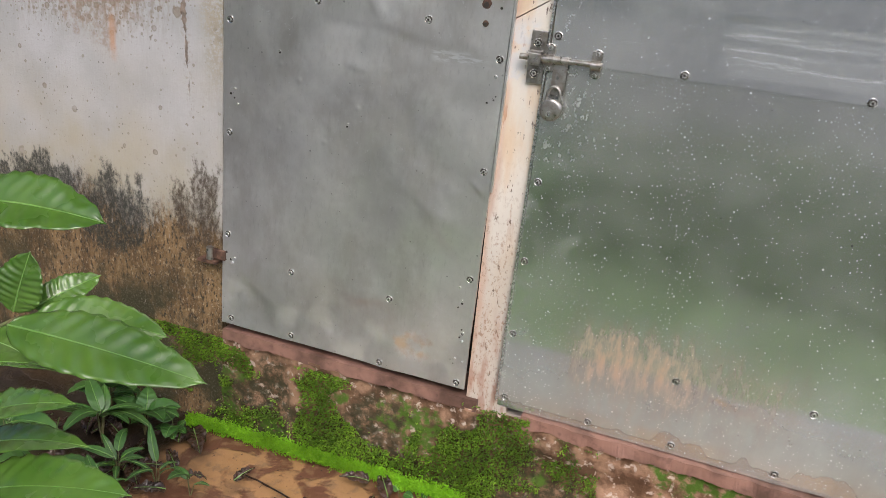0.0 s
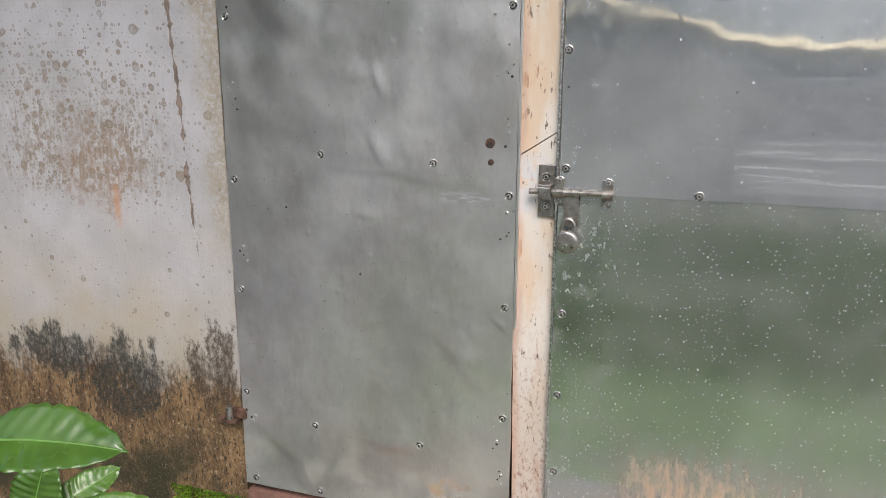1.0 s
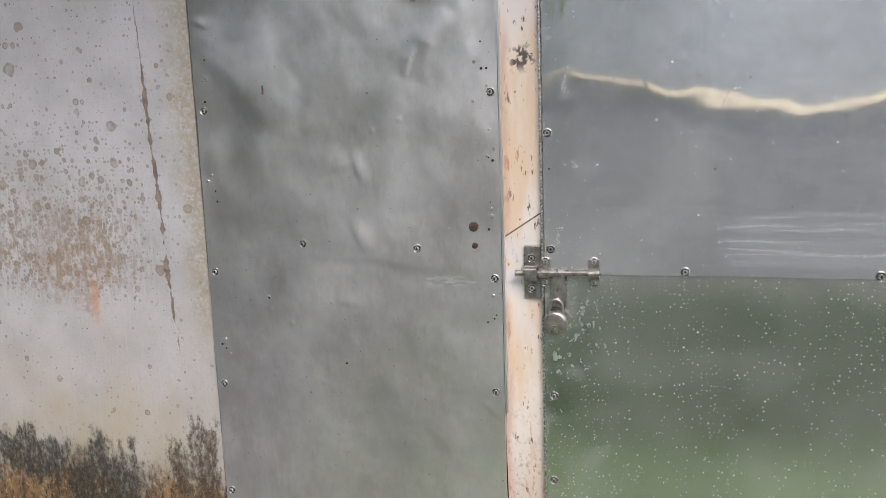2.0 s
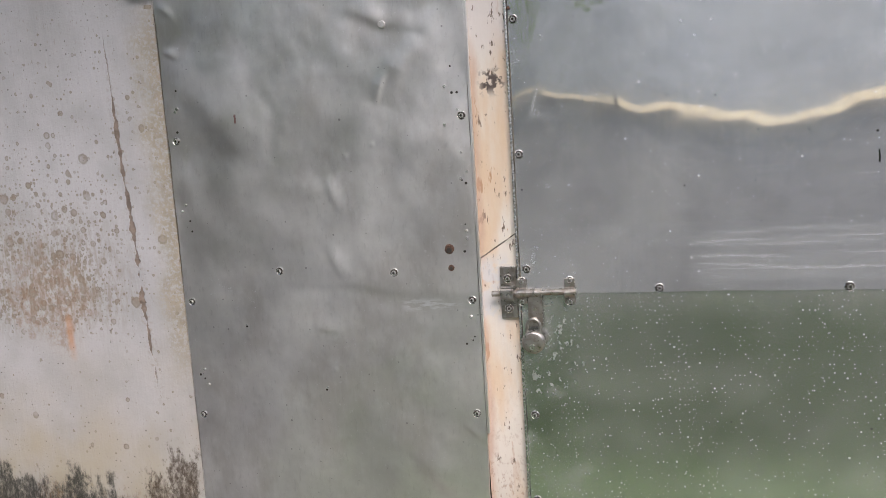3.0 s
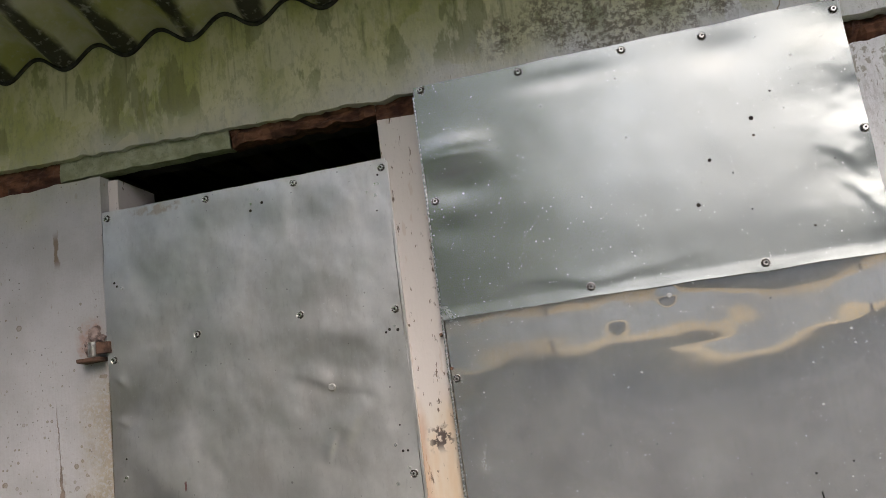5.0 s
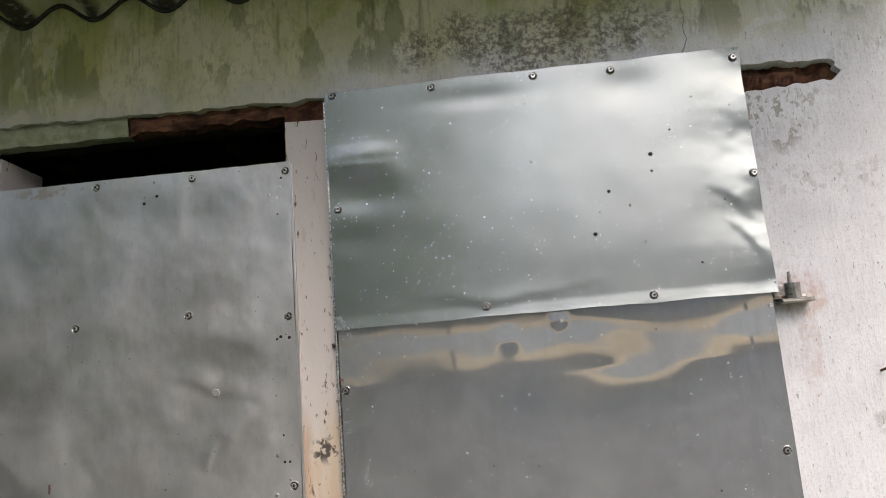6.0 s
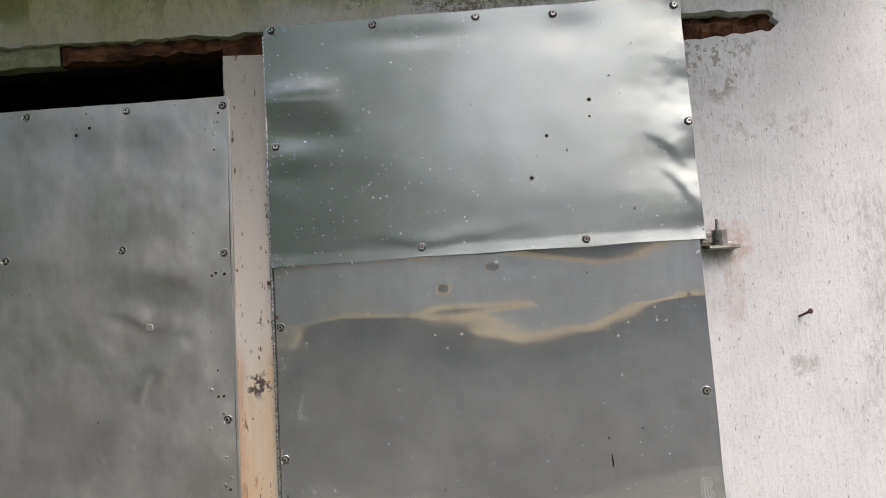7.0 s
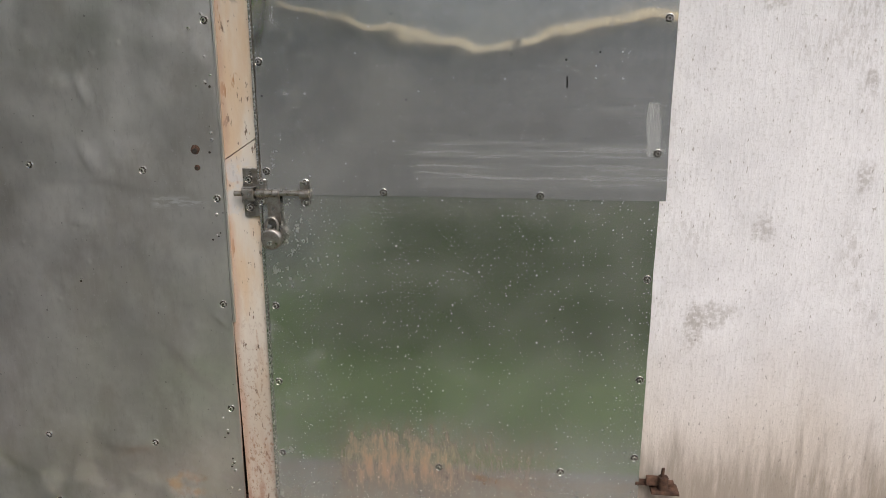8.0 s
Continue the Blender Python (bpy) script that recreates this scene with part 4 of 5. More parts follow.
def build_left_door():
    door = tagged(new("metal_door"), "dull grey dented galvanised sheet door with screws", "door")
    part("core_board", box(bmesh.new(), -0.755, -0.107, 0.0125, 0.034, 0.335, 2.1), M_TIMBER, door)
    sheet("face_sheet", -0.772, -0.0968, 0.331, 2.112, 0.003, left_shape, M_LEFT, door, "dented dull galvanised sheet", 220, 520, 0.002)
    part("edge_strip", box(bmesh.new(), -0.0965, -0.0915, 0.003, 0.011, 0.82, 2.105, 0.0006), M_LEFT, door)
    places = [(-0.755, 0.839), (-0.757, 0.579), (-0.573, 0.519), (-0.306, 0.515), (-0.115, 0.612), (-0.115, 0.863), (-0.112, 1.099), (-0.555, 1.804),
              (-0.316, 1.809), (-0.754, 1.455), (-0.112, 1.465), (-0.531, 1.166), (-0.273, 1.158), (-0.106, 2.093), (-0.759, 2.097), (-0.511, 2.097),
              (-0.304, 2.096), (-0.566, 0.346), (-0.317, 0.343), (-0.117, 0.345), (-0.743, 0.35), (-0.755, 1.1), (-0.756, 1.775), (-0.11, 1.79)]
    for x, z in places:
        screws(door, [(x, z)], 0.0034 - left_shape(x, z))
    marks = []
    for cx, cz, n in ((-0.125, 1.77, 5), (-0.13, 1.52, 6), (-0.12, 1.35, 5), (-0.12, 1.02, 5), (-0.12, 0.45, 9), (-0.125, 0.55, 4), (-0.74, 1.5, 4),
                      (-0.745, 1.28, 4), (-0.74, 0.93, 4), (-0.745, 0.52, 4), (-0.745, 1.93, 3), (-0.13, 2.05, 7), (-0.4, 2.085, 4), (-0.12, 1.22, 4), (-0.62, 1.02, 2), (-0.45, 0.9, 2)):
        marks += [(cx + random.gauss(0, 0.009), cz + random.gauss(0, 0.025), random.uniform(0.5, 1.1)) for _ in range(n)]
    for x, z, k in marks[::2]:
        bits("nail_hole", door, [(x, z, k)], 0.0026 - left_shape(x, z), 0.0035, M_DARK)
    for x, z, k in marks[1::2]:
        bits("nail_head", door, [(x, z, k)], 0.0022 - left_shape(x, z), 0.0042, M_SCREW, 0.003)
    bits("rusty_hole", door, [(-0.153, 1.203, 1.25), (-0.151, 1.165, 0.85)], 0.002 - left_shape(-0.152, 1.185), 0.0085, M_RUST, 0.003)
    bits("hole", door, [(-0.153, 1.201, 0.8), (-0.151, 1.164, 0.5)], 0.0005 - left_shape(-0.152, 1.185), 0.0085, M_DARK)
    bits("old_fixing", door, [(-0.262, 1.652, 1.0)], 0.002 - left_shape(-0.262, 1.652), 0.009, M_LEFT, 0.005)
    for cz in (1.815, 0.528):
        pin_hinge(door, cz)


def low_shape(x, z):
    h = 0.006 * (z - 1.125) + 0.0016 * fbm(x * 2.2, z * 2.2, 10.0, 2) + 0.0004 * fbm(x * 9, z * 7, 11.0, 2)
    h += 0.0016 * math.exp(-((z - 0.49) / 0.03) ** 2)
    h += crease(x, z, 0.3, 0.5, 0.6, 0.46, 0.03, 0.0015)
    return h - 0.004 * max(0.0, (0.36 - z) / 0.05) * (0.5 + fbm(x * 5, 0.0, 1.0))


def mid_shape(x, z):
    h = -0.032 * (min(z, 1.24) - 1.113) - 0.001 * max(0.0, z - 1.24) + 0.0006 * fbm(x * 2.2, z * 2.6, 20.0, 2) + 0.00016 * fbm(x * 9, z * 11, 21.0, 2)
    # a slow twist across the sheet, its head drawn forward under the upper sheet
    h += 0.0115 * math.cos(9.24 * (x - 0.1)) * min(max(z - 1.28, 0.0), 0.36)
    h += 0.085 * max(0.0, z - 1.565) ** 2 + 0.3 * max(0.0, z - 1.715) ** 2
    h += 0.0006 * bell(x, z, 0.32, 1.705, 0.018, 0.018) - 0.0016 * bell(x, z, 0.62, 1.69, 0.12, 0.09)
    h += 0.0016 * bell(x, z, 0.02, 1.53, 0.045, 0.09) + 0.0007 * bell(x, z, 0.42, 1.735, 0.012, 0.012)
    return h


def top_shape(x, z):
    h = 0.083 * (z - 2.0) ** 2 - 0.0048 + 0.0016 * fbm(x * 2.0, z * 2.4, 30.0, 2) + 0.00035 * fbm(x * 9, z * 9, 31.0, 2)
    # knocked-in corner at the bolt side
    h += 0.0045 * max(0.0, 1 - abs(z - 2.085) / 0.045) * max(0.0, 1 - abs(x - 0.05) / 0.1)
    h -= 0.003 * bell(x, z, 0.05, 2.015, 0.06, 0.03) + 0.0015 * bell(x, z, 0.03, 1.93, 0.05, 0.03)
    h += crease(x, z, -0.01, 2.1, 0.15, 2.12, 0.03, 0.002)
    h -= 0.0025 * bell(x, z, 0.6, 2.19, 0.06, 0.035) + 0.0016 * bell(x, z, 0.3, 2.2, 0.12, 0.02)
    # crumpled hinge side
    rim = math.exp(-max(0.0, 0.83 - x) / 0.06)
    h += rim * (0.0022 * fbm(x * 9, z * 13, 33.0, 3) + 0.0018 * math.sin(z * 42 + x * 8))
    h += crease(x, z, 0.74, 1.98, 0.83, 1.9, 0.025, 0.002) + crease(x, z, 0.76, 1.9, 0.83, 1.82, 0.02, 0.002)
    h += crease(x, z, 0.1, 1.79, 0.5, 1.8, 0.02, 0.0008)
    return h + 0.0012 * max(0.0, (1.775 - z) / 0.02)


def build_right_door():
    door = tagged(new("metal_door"), "shiny patched aluminium sheet door with bolt and screws", "door")
    part("core_board", box(bmesh.new(), 0.004, 0.792, 0.0185, 0.034, 0.34, 2.225), M_TIMBER, door)
    sheet("lower_sheet", -0.013, 0.808, 0.313, 1.125, 0.002, low_shape, M_LOW, door, "tarnished aluminium sheet with dusty splashes", 140, 150, 0.002)
    sheet("middle_sheet", -0.011, 0.82, 1.113, 1.785, -0.0012, mid_shape, M_MID, door, "polished aluminium sheet", 170, 150, 0.0015, 0.0016)
    sheet("upper_sheet", -0.012, 0.829, 1.752, 2.245, -0.0115, top_shape, M_TOP, door, "bright dented zinc sheet", 170, 110, 0.003, 0.012)
    part("edge_strip", box(bmesh.new(), -0.0175, -0.0135, -0.004, 0.0105, 0.33, 2.23, 0.001), M_SCREW, door)
    places = [(0.001, 0.683), (0.003, 0.34), (0.364, 0.492), (0.636, 0.497), (0.25, 1.12), (-0.002, 1.635), (-0.003, 1.383), (0.572, 1.119), (0.804, 1.464),
              (0.799, 1.208), (0.796, 0.949), (0.795, 0.725), (0.795, 0.541), (0.0, 0.506), (0.004, 0.863), (0.2, 0.335), (0.385, 0.335), (0.6, 0.335), (0.001, 1.16)]
    for x, z in places:
        screws(door, [(x, z)], -0.001 - mid_shape(x, z) if z > 1.115 else 0.0022 - low_shape(x, z))
    for x, z in ((0.004, 2.237), (0.211, 2.232), (0.42, 2.232), (0.575, 2.226), (0.816, 2.224), (0.821, 1.985), (0.284, 1.772), (0.602, 1.766), (0.003, 1.995)):
        screws(door, [(x, z)], -0.0112 - top_shape(x, z))
    for x, z, k in ((0.632, 2.044, 1.2), (0.543, 1.977, 1.0), (0.507, 1.894, 1.1), (0.63, 2.01, 0.7), (0.675, 2.09, 0.6), (0.58, 1.945, 0.5), (0.6, 1.87, 0.5), (0.7, 1.82, 0.6), (0.05, 2.19, 0.5)):
        bits("hole", door, [(x, z, k)], -0.0115 - top_shape(x, z), 0.0042, M_DARK)
    for x, z, k in ((0.425, 1.735, 1.2), (0.814, 1.728, 1.1), (0.33, 1.45, 0.5), (0.09, 1.32, 0.6)):
        bits("rivet", door, [(x, z, k)], -0.0015 - mid_shape(x, z), 0.0045, M_SCREW, 0.002)
    for cz, top in ((1.752, 1), (0.49, 0)):
        bm = bmesh.new()
        box(bm, 0.8, 0.885, 0.002, 0.02, cz - 0.014, cz - 0.006, 0.002)
        box(bm, 0.832, 0.892, -0.018, 0.02, cz - 0.023, cz - 0.015, 0.002)
        rod(bm, (0.858, -0.004, cz - 0.016), (0.858, -0.004, cz + 0.014), 0.0145 if top else 0.011)
        rod(bm, (0.856, -0.004, cz + 0.016), (0.856, -0.004, cz + 0.036), 0.004, 0.003)
        box(bm, 0.822, 0.85, -0.004, 0.006, cz - 0.01, cz + 0.012, 0.002)
        for v in bm.verts:
            v.co += Vector((0.0015 * fbm(v.co.z * 90, v.co.x * 90), 0.0015 * fbm(v.co.x * 80, v.co.z * 80), 0.0015 * fbm(v.co.x * 70, v.co.y * 70)))
        part("hinge", bm, M_STEEL if top else M_RUST, door, "stained pin hinge let into the wall")


def build_bolt():
    bolt = tagged(new("door_bolt"), "grimy steel sliding bolt across post and door", "bolt")
    bm = box(bmesh.new(), -0.053, -0.02, 0.004, 0.011, 1.062, 1.166, 0.0015)
    part("keeper_plate", bm, M_STEEL, bolt)
    bm = bmesh.new()
    box(bm, -0.05, -0.024, -0.018, -0.012, 1.103, 1.124, 0.002)
    box(bm, -0.05, -0.024, -0.013, 0.005, 1.124, 1.128, 0.001)
    box(bm, -0.05, -0.024, -0.013, 0.005, 1.099, 1.103, 0.001)
    part("keeper_loop", bm, M_STEEL, bolt)
    part("rod", rod(bmesh.new(), (-0.068, -0.009, 1.1135), (0.096, -0.009, 1.117), 0.0058, n=18), M_STEEL, bolt, smooth=False)
    part("sleeve", rod(bmesh.new(), (-0.014, -0.009, 1.114), (0.03, -0.009, 1.1155), 0.0085, n=18), M_STEEL, bolt)
    for x in (-0.009, 0.084):
        bm = bmesh.new()
        box(bm, x - 0.01, x + 0.01, -0.0075, -0.0045, 1.092, 1.142, 0.001)
        rod(bm, (x - 0.01, -0.009, 1.1145), (x + 0.01, -0.009, 1.1155), 0.0098, n=18)
        part("bracket", bm, M_STEEL, bolt)
    bm = bmesh.new()
    box(bm, 0.002, 0.03, -0.0095, -0.0065, 1.048, 1.112, 0.001)
    part("hasp", bm, M_STEEL, bolt)
    screws(bolt, [(-0.036, 1.143), (-0.036, 1.083), (-0.009, 1.137), (-0.009, 1.097), (0.084, 1.137), (0.084, 1.097)], -0.0045)
    lock = tagged(new("padlock"), "round grimy steel padlock hanging from the bolt hasp", "padlock")
    bm = bmesh.new()
    rod(bm, (0.012, -0.03, 1.02), (0.012, -0.012, 1.02), 0.0225, n=36)
    bmesh.ops.bevel(bm, geom=[e for e in bm.edges if e.calc_face_angle(0) > 1], offset=0.005, segments=3, affect="EDGES", profile=0.5)
    part("body", bm, M_STEEL, lock, smooth=True)
    bm = bmesh.new()
    loop = [(0.0255, -0.02, 1.03), (0.0255, -0.02, 1.042)]
    loop += [(0.013 + 0.0125 * math.cos(math.pi * k / 14), -0.02, 1.048 + 0.017 * math.sin(math.pi * k / 14)) for k in range(15)]
    tube(bm, loop + [(0.0005, -0.02, 1.042), (0.0005, -0.02, 1.03)], 0.0034)
    part("shackle", bm, M_STEEL, lock, smooth=True)
    bm = bmesh.new()
    rod(bm, (0.010, -0.032, 1.012), (0.010, -0.029, 1.012), 0.0055, n=16)
    part("keyway_cover", bm, M_SCREW, lock)
    part("keyhole", box(bmesh.new(), 0.0092, 0.0108, -0.0325, -0.0318, 1.0085, 1.0155), M_DARK, lock)
    bm = bmesh.new()
    rod(bm, (0.016, -0.0205, 1.06), (0.016, -0.005, 1.066), 0.003, n=10)
    part("staple", bm, M_STEEL, lock)


def build_wall_bits():
    nail = tagged(new("nail"), "rusty nail driven slantwise into the white wall", "nail")
    bm = bmesh.new()
    rod(bm, (0.998, 0.03, 1.59), (1.008, -0.012, 1.6), 0.0024, n=10)
    rod(bm, (1.008, -0.012, 1.6), (1.0086, -0.0145, 1.6006), 0.005, n=12)
    part("shank", bm, M_RUST, nail)
    for x, z in ((-0.025, 1.724), (-0.008, 1.79), (-0.012, 1.655)):
        peg = tagged(new("nail"), "dark nail stub in the cream door post", "nail")
        part("shank", rod(bmesh.new(), (x, 0.02, z), (x + 0.003, -0.004, z + 0.001), 0.004, 0.003, 8), M_RUST, peg)


# ---- plants, moss and litter ----
def leaf_blade(name, base, tip, width, parent, droop=0.02, fold=0.25, roll=0.0, ribs=11, blunt=0.78, material=None, wave=0.004):
    """A broad leaf from base to tip: quilted between its side veins, folded along the midrib."""
    base, tip = Vector(base), Vector(tip)
    ahead = tip - base
    ln = ahead.length
    ahead.normalize()
    side = ahead.cross(Vector((0, 0, 1))).normalized()
    side = Matrix.Rotation(radians(roll), 3, ahead) @ side
    up = side.cross(ahead).normalized()
    nu, nv = 66, 7
    seed = base.x * 31 + tip.z * 17
    verts, faces = [], []
    for i in range(nu + 1):
        u = i / nu
        w = width * 0.5 * (math.sin(math.pi * min(1.0, u ** blunt)) ** 0.7) + 0.0006
        if u > 0.9:
            w *= max(0.05, 1 - ((u - 0.9) / 0.1) ** 1.6)
        centre = base + ahead * (ln * u) + up * (droop * (1 - (2 * u - 1) ** 2))
        for j in range(-nv, nv + 1):
            v = j / nv
            vein = math.cos(2 * math.pi * ribs * (u - 0.09 * abs(v) ** 1.3))
            h = -fold * w * abs(v) ** 1.2 * -1 + (0.028 + 0.02 * fbm(u * 5, seed, v)) * w * vein * (abs(v) * (1.2 - abs(v))) * 2.6
            h += wave * fbm(u * 6 + seed, v * 1.3, seed) * abs(v) - 0.5 * fold * w * v * v
            verts.append(tuple(centre + side * (w * v * (1 + 0.03 * vein * (abs(v) > 0.95))) + up * h))
    n = 2 * nv + 1
    faces = [(i * n + j, i * n + j + 1, (i + 1) * n + j + 1, (i + 1) * n + j) for i in range(nu) for j in range(n - 1)]
    ob = from_lists(name, verts, faces, material or M_LEAF, parent)
    thick = ob.modifiers.new("thickness", "SOLIDIFY")
    thick.thickness = 0.0006
    bm = bmesh.new()
    for i in range(0, nu, 3):
        a, b = (Vector(verts[k * n + nv]) + up * 0.0002 for k in (i, min(nu, i + 3)))
        if (b - a).length > 1e-5:
            rod(bm, a, b, 0.0013 * (1 - i / nu) + 0.0004, 0.0013 * (1 - min(nu, i + 3) / nu) + 0.0004, 6)
    part("midrib", bm, M_VEIN, ob)
    return ob


def build_plant():
    plant = tagged(new("broad_leaved_shrub"), "leafy green shrub with large glossy quilted leaves by the wall", "shrub")
    rows = [((-0.49, -0.914, 0.955), (-0.322, -0.86, 0.944), 0.09, 0.01, 0.3, 26), ((-0.768, -0.62, 0.614), (-0.738, -0.6, 0.73), 0.085, 0.004, 0.15, 75),
            ((-0.741, -0.6, 0.621), (-0.682, -0.5, 0.663), 0.06, 0.006, 0.25, 40), ((-0.723, -0.62, 0.615), (-0.532, -0.5, 0.574), 0.09, 0.024, 0.25, 32),
            ((-0.712, -0.68, 0.629), (-0.36, -0.62, 0.591), 0.115, 0.012, 0.12, 30), ((-0.757, -0.75, 0.57), (-0.628, -0.6, 0.508), 0.05, 0.02, 0.4, 0),
            ((-0.821, -0.72, 0.398), (-0.536, -0.72, 0.553), 0.08, 0.03, 0.3, 20), ((-0.873, -0.7, 0.319), (-0.572, -0.66, 0.42), 0.08, 0.03, 0.3, 10),
            ((-0.802, -0.75, 0.292), (-0.432, -0.72, 0.412), 0.12, 0.03, 0.25, 20), ((-0.988, -0.55, 0.467), (-0.871, -0.5, 0.425), 0.09, 0.02, 0.3, 10)]
    for base, tip, width, droop, fold, roll in rows:
        leaf_blade("leaf", base, tip, width, plant, droop, fold, roll, 10)
    bm = bmesh.new()
    for a, b, r in (((-1.0, -0.7, 0.0), (-0.92, -0.7, 0.5), 0.009), ((-0.92, -0.7, 0.5), (-0.74, -0.63, 0.617), 0.004), ((-0.92, -0.7, 0.5), (-0.85, -0.76, 0.86), 0.006),
                    ((-0.85, -0.76, 0.86), (-0.49, -0.914, 0.955), 0.003), ((-0.96, -0.7, 0.25), (-0.82, -0.72, 0.398), 0.004), ((-0.97, -0.7, 0.2), (-0.873, -0.7, 0.319), 0.004),
                    ((-0.97, -0.7, 0.2), (-0.802, -0.75, 0.292), 0.004), ((-0.92, -0.7, 0.5), (-0.757, -0.75, 0.57), 0.003), ((-0.92, -0.7, 0.5), (-0.988, -0.55, 0.467), 0.003),
                    ((-0.74, -0.63, 0.617), (-0.712, -0.68, 0.629), 0.003)):
        rod(bm, a, b, r, r * 0.75, 8)
    part("stem", bm, M_STALK, plant)


def small_plant(x, y, n, size, label, slim=0.35):
    herb = tagged(new("small_weed"), label, "weed", "weeds at the wall foot")
    bm = bmesh.new()
    for i in range(n):
        a = 2.4 * i + random.uniform(-0.4, 0.4)
        h = size * random.uniform(0.5, 1.2)
        b = Vector((x + 0.01 * math.cos(a), y + 0.01 * math.sin(a), 0.01 + h * 0.55))
        t = b + Vector((math.cos(a) * h, math.sin(a) * h * 0.7 - 0.01, h * random.uniform(0.0, 0.6)))
        leaf_blade("leaf", b, t, h * slim * 2, herb, h * 0.12, 0.3, random.uniform(-25, 25), 5, 0.6, M_HERB, 0.001)
        rod(bm, (x, y, -0.005), b, 0.0016, 0.001, 6)
    part("stem", bm, M_STALK, herb)


def build_weeds():
    small_plant(-0.85, -0.1, 6, 0.07, "small dark-leaved weed at the wall foot", 0.34)
    small_plant(-0.76, -0.28, 5, 0.11, "narrow-leaved weed on damp soil", 0.1)
    small_plant(-0.86, -0.3, 8, 0.12, "narrow-leaved weed on damp soil", 0.11)
    small_plant(-0.67, -0.27, 3, 0.085, "pale young weed with slim leaves", 0.16)
    small_plant(-1.0, -0.2, 9, 0.14, "narrow-leaved weed on damp soil", 0.14)
    small_plant(-0.93, -0.12, 9, 0.12, "small dark-leaved weed at the wall foot", 0.28)
    small_plant(-1.08, -0.08, 9, 0.13, "small dark-leaved weed at the wall foot", 0.26)
    small_plant(-0.82, -0.4, 5, 0.1, "narrow-leaved weed on damp soil", 0.12)
    small_plant(-0.9, -0.55, 9, 0.15, "narrow-leaved weed on damp soil", 0.14)
    small_plant(-1.15, -0.35, 9, 0.16, "narrow-leaved weed on damp soil", 0.2)
    small_plant(-0.95, -0.42, 8, 0.12, "small dark-leaved weed at the wall foot", 0.3)
    small_plant(-0.14, -0.05, 4, 0.03, "tiny seedling rooted in the moss", 0.4)
    small_plant(-0.21, -0.05, 2, 0.04, "tiny seedling rooted in the moss", 0.4)


def tufts(name, n, place, size, material, label, category):
    """Many tiny upright blades or clumps in one mesh."""
    verts, faces = [], []
    for _ in range(n):
        spot = place()
        if spot is None:
            continue
        p, out = spot
        for _ in range(3):
            a, h = random.uniform(0, 6.283), size * random.uniform(0.5, 1.3)
            w = h * random.uniform(0.25, 0.5)
            s = Vector((math.cos(a), 0.4 * math.sin(a), math.sin(a) * 0.7)) * w
            t = p + out * h + Vector((random.gauss(0, 0.35), random.gauss(0, 0.35), random.gauss(0, 0.35))) * h
            k = len(verts)
            verts += [tuple(p - s), tuple(p + s), tuple(t + s * 0.4), tuple(t - s * 0.4)]
            faces.append((k, k + 1, k + 2, k + 3))
    return tagged(from_lists(name, verts, faces, material, smooth=False), label, category, kind="stuff")


def build_moss():
    def on_base():
        x, z = random.uniform(-1.15, 0.25), random.uniform(-0.0, 0.305)
        m = fbm(x * 5.5, z * 7, 6.0, 4) + 1.0 * bell(x, z, -0.04, 0.2, 0.07, 0.16) + 0.5 * bell(x, z, 0.0, 0.08, 0.16, 0.1) + 0.5 * bell(x, z, -0.82, 0.26, 0.1, 0.05) + 0.35 * bell(x, z, -0.66, 0.24, 0.06, 0.04)
        m += 0.35 * bell(x, z, -0.4, 0.08, 0.4, 0.05) + 0.3 * bell(x, z, -0.95, 0.2, 0.12, 0.1)
        if (z > 0.27 and abs(x + 0.01) > 0.085) or m < 0.22 + random.uniform(-0.12, 0.12):
            return None
        return Vector((x, -0.01 if z > 0.27 else (0.019 if x < -0.775 else -0.004) - 0.02 * (0.285 - z) * (x > -0.775) - 0.022 * bell(x, z, -0.02, 0.1, 0.09, 0.2), z)), Vector((0, -0.9, 0.35))

    tufts("wall_moss", 42000, on_base, 0.0055, M_MOSS, "green moss cushions on the damp plinth", "moss")

    def on_line():
        x = random.uniform(-0.86, -0.05)
        z = 0.022 + 0.035 * (x + 0.84) + random.gauss(0, 0.0095) + 0.006 * fbm(x * 12, 0.0)
        return Vector((x, -0.02 - random.uniform(0, 0.022), z)), Vector((0, -0.6, 0.8))

    tufts("lime_moss", 13000, on_line, 0.0055, M_LIME, "bright lime-green moss line where plinth meets ground", "moss")

    def sprinkle():
        x = random.uniform(-0.8, 0.1)
        return Vector((x, -0.016, 0.05 + 0.03 * (x + 0.8) + abs(random.gauss(0, 0.03)))), Vector((0, -0.9, 0.4))

    tufts("lime_moss", 260, sprinkle, 0.004, M_LIME, "scattered bright moss specks on the plinth", "moss")


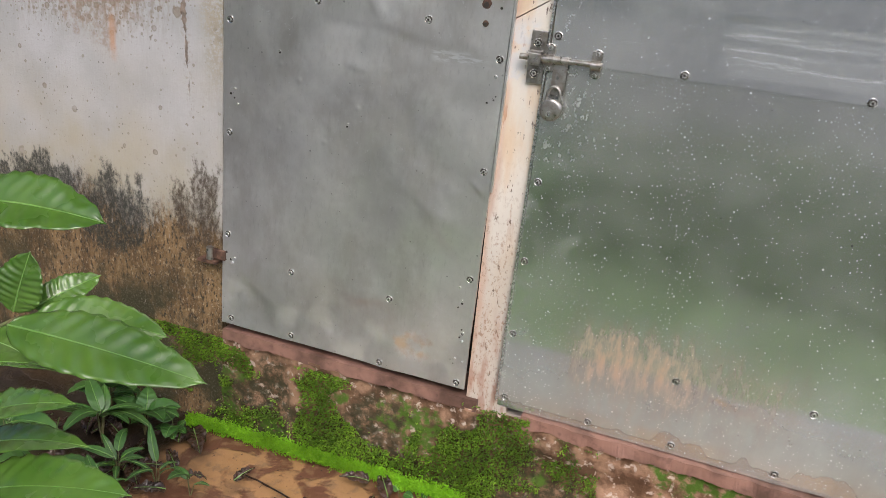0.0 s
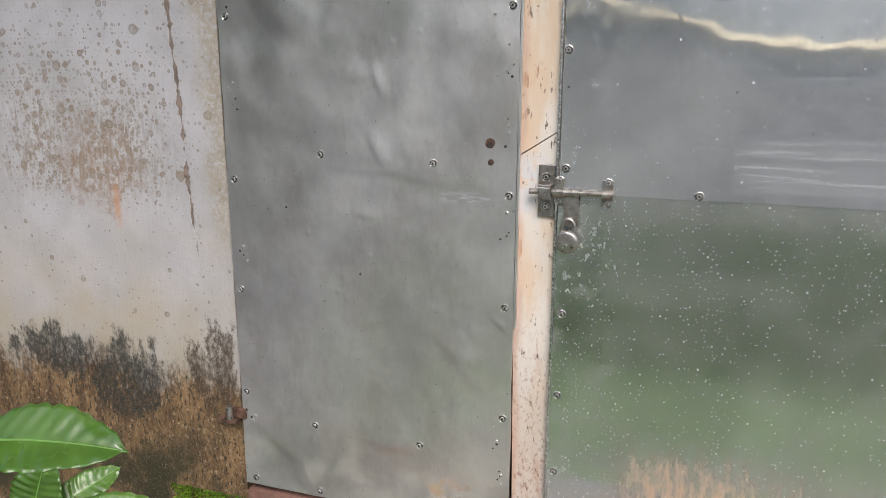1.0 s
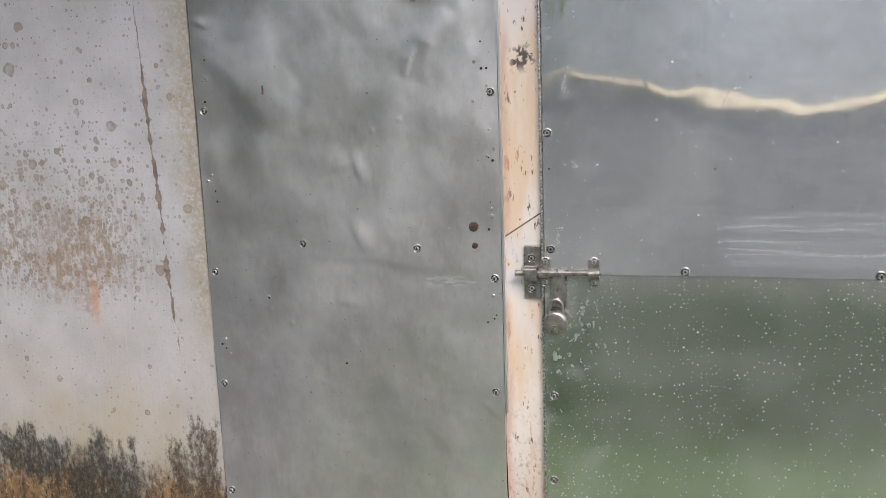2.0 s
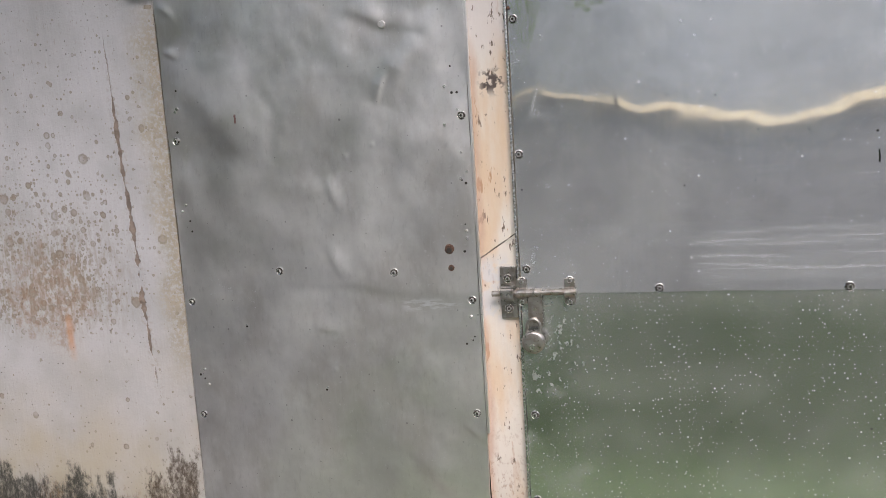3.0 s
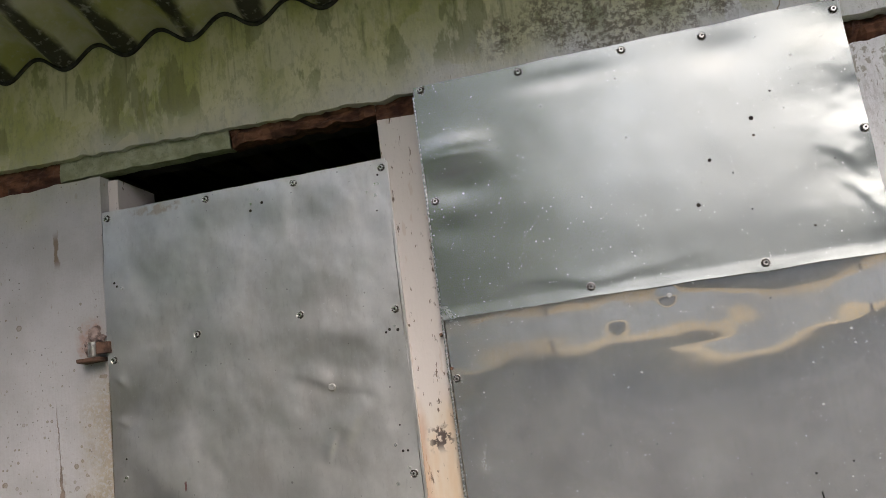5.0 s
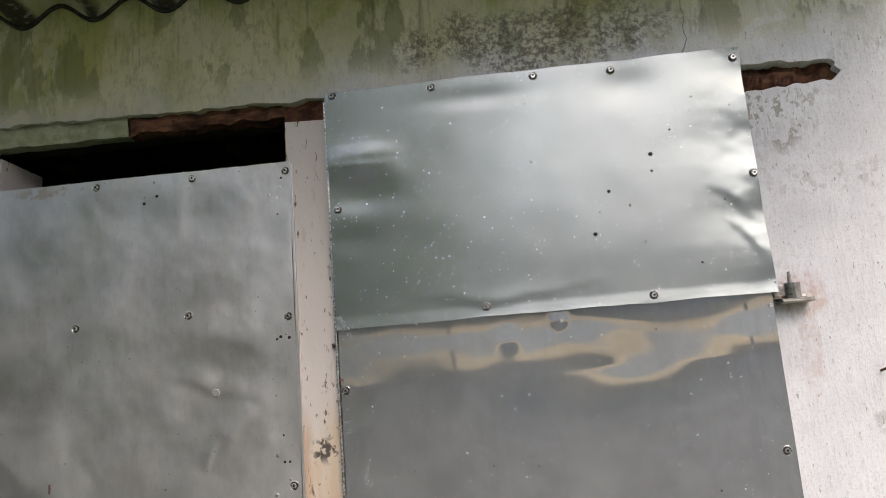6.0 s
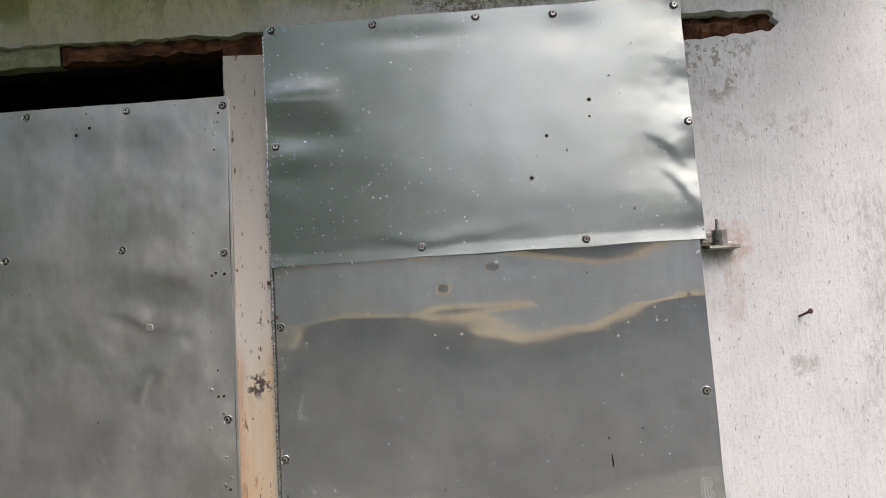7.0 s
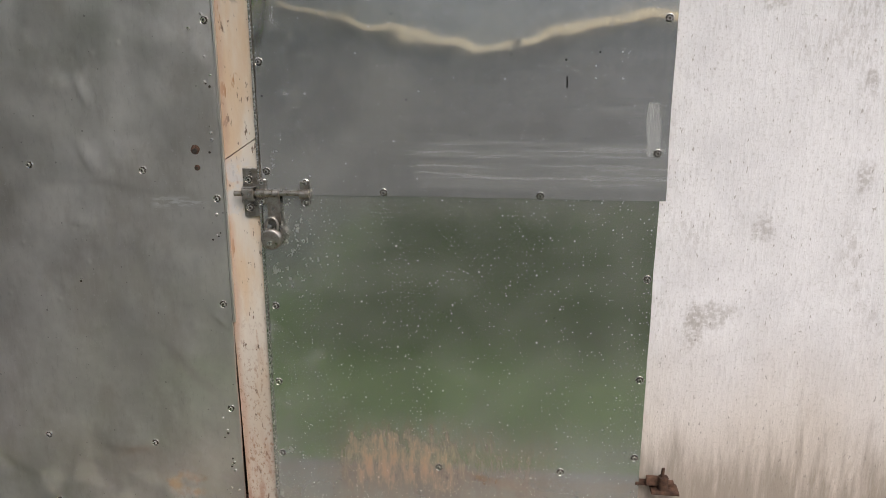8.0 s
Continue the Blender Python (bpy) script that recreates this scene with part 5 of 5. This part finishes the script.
def build_litter():
    for i in range(60):
        x, y = random.uniform(-0.9, 0.15), random.uniform(-0.34, -0.05)
        if i > 14:
            x, y = random.uniform(-1.35, -0.74), random.uniform(-0.55, -0.04)
        if i == 0:
            x, y = -0.33, -0.07
        if i == 1:
            x, y = -0.25, -0.06
        a = random.uniform(0, 6.28)
        ln = random.uniform(0.05, 0.13)
        d = Vector((math.cos(a), math.sin(a), 0)) * ln * 0.5
        c = Vector((x, y, 0.022 + 0.03 * (x + 0.8)))
        dead = tagged(new("fallen_leaf"), "wet dark brown dead leaf lying on the soil", "dead leaf", "litter on the ground")
        leaf_blade("blade", c - d, c + d + Vector((0, 0, random.uniform(0, 0.015))), ln * 0.42, dead, 0.006, 0.5, random.uniform(-20, 20), 6, 0.6, M_DEAD, 0.012)
    stick = tagged(new("twig"), "thin dark twig lying on the soil", "twig")
    bm = bmesh.new()
    p = Vector((-0.6, -0.16, 0.018))
    for i in range(8):
        q = p + Vector((0.026, -0.004 + random.uniform(-0.004, 0.004), 0.0008))
        rod(bm, p, q, 0.0024, 0.0022, 6)
        p = q
    part("wood", bm, M_DEAD, stick)
    rock = tagged(new("stone"), "reddish brown stone at the foot of the plinth", "stone")
    bm = bmesh.new()
    bmesh.ops.create_icosphere(bm, subdivisions=3, radius=0.05, matrix=Matrix.Translation((0.02, -0.1, 0.03)) @ Matrix.Diagonal((1.1, 0.8, 0.8, 1)))
    for v in bm.verts:
        v.co += v.normal * 0.012 * fbm(v.co.x * 18, v.co.y * 18, v.co.z * 18)
    part("mass", bm, M_RED, rock, smooth=True)


# ---- the unseen garden behind, added for the doors to mirror ----
def clump(verts, faces, c, r, n, flat=1.0):
    for _ in range(n):
        d = Vector((random.gauss(0, 1), random.gauss(0, 1), random.gauss(0, 1) * flat)).normalized() * r * random.uniform(0.5, 1.05)
        p = c + Vector((d.x, d.y, d.z * flat))
        a, b = Vector((random.gauss(0, 1), random.gauss(0, 1), random.gauss(0, 1))).normalized(), Vector((random.gauss(0, 1), random.gauss(0, 1), random.gauss(0, 1))).normalized()
        s = r * random.uniform(0.12, 0.22)
        k = len(verts)
        verts += [tuple(p - a * s), tuple(p + b * s * 0.6), tuple(p + a * s), tuple(p - b * s * 0.6)]
        faces.append((k, k + 1, k + 2, k + 3))


def build_garden():
    verts, faces = [], []
    for _ in range(18000):
        x, y = random.uniform(-0.6, 8), -1.75 - 3.3 * random.random() ** 1.2
        h = random.uniform(0.05, 0.16)
        a = random.uniform(0, 6.28)
        w, lean = Vector((math.cos(a), math.sin(a), 0)) * 0.008, Vector((random.gauss(0, 0.05), random.gauss(0, 0.05), h))
        k = len(verts)
        p = Vector((x, y, -0.005))
        verts += [tuple(p - w), tuple(p + w), tuple(p + lean)]
        faces.append((k, k + 1, k + 2))
    tagged(from_lists("lawn", verts, faces, M_GRASS, smooth=False), "green lawn in front of the outhouse", "grass", kind="stuff")
    # added out of view: blocks sky from the left wall, darkens the left door
    bush = tagged(new("bush"), "unseen dense bush added to shade the left wall and door", "bush")
    bm = bmesh.new()
    for k in range(6):
        a = 1.05 * k
        rod(bm, (-2.4 + 0.1 * math.cos(a), -1.3 + 0.1 * math.sin(a), -0.05), (-2.4 + 0.6 * math.cos(a), -1.3 + 0.6 * math.sin(a), 2.2), 0.03, 0.012, 7)
    part("stem", bm, M_TRUNK, bush)
    verts, faces = [], []
    for _ in range(60):
        clump(verts, faces, Vector((random.uniform(-3.1, -1.9), random.uniform(-2.2, -0.6), random.uniform(0.3, 2.5))), 0.33, 80)
    from_lists("foliage", verts, faces, M_FOLI, bush, smooth=False)
    # unseen trees, added to darken the left door and green the upper sheet
    for x, y, low, n, r in ((-3.9, -4.6, 1.2, 46, 1.7), (-2.95, -7.2, 2.8, 90, 3.1)):
        tree = tagged(new("tree"), "unseen broad-crowned tree added to green and darken the door reflections", "tree", "garden trees")
        bm = bmesh.new()
        rod(bm, (x, y, -0.1), (x + 0.1, y, low + 0.8), 0.13, 0.08, 10)
        for k in range(5):
            a = 1.256 * k
            rod(bm, (x + 0.08, y, low + 0.3 + 0.08 * k), (x + 0.8 * math.cos(a), y + 0.8 * math.sin(a), low + 1.5), 0.05, 0.02, 7)
        part("trunk", bm, M_TRUNK, tree)
        verts, faces = [], []
        for _ in range(n):
            a, k = random.uniform(0, 6.283), random.random() ** 0.5
            clump(verts, faces, Vector((x + r * k * math.cos(a), y + r * k * math.sin(a), low + random.uniform(0.2, 2.6))), 0.5, 90)
        from_lists("crown", verts, faces, M_CROWN, tree, smooth=False)
    # invented shed: the sky slit under its roof gives the middle sheet's glint
    shed = tagged(new("backdrop_shed"), "unseen open shed added as mirrored backdrop, with a slit of sky", "shed")
    bm = bmesh.new()
    # tilted up to catch sky light and brighten the reflection below the glint
    bank = [bm.verts.new((x, y, z)) for x in (-18, 18) for y, z in ((-6.6, -0.1), (-9.0, 1.74), (-9.2, 1.74), (-9.2, -0.1))]
    for q in ((0, 1, 5, 4), (1, 2, 6, 5), (2, 3, 7, 6), (3, 2, 1, 0), (4, 5, 6, 7), (0, 4, 7, 3)):
        bm.faces.new([bank[k] for k in q])
    part("backdrop_slab", bm, M_CEMENT, shed, "unseen sloping slab added to brighten the mirrored lower half")
    for x in range(-15, 16, 5):
        if abs(x) > 8:
            part("post", box(bmesh.new(), x - 0.02, x + 0.02, -9.16, -9.04, 1.74, 2.0), M_TRUNK, shed)
        part("post", box(bmesh.new(), x - 0.06, x + 0.06, -15.1, -14.95, -0.1, 5.7), M_TRUNK, shed)
    verts, faces = [], []
    nx = 500
    for y, z in ((-8.8, 1.82), (-15.4, 6.0)):
        for i in range(nx + 1):
            x = -17 + 34 * i / nx
            verts.append((x, y, z + 0.01 * math.sin(x * 0.9)))
    faces = [(i, i + 1, nx + 2 + i, nx + 1 + i) for i in range(nx)]
    from_lists("roof", verts, faces, M_SHEDROOF, shed)


build_ground()
build_walls()
build_lintel()
build_post()
build_base()
build_roof()
build_left_door()
build_right_door()
build_bolt()
build_wall_bits()
build_plant()
build_weeds()
build_moss()
build_litter()
build_garden()
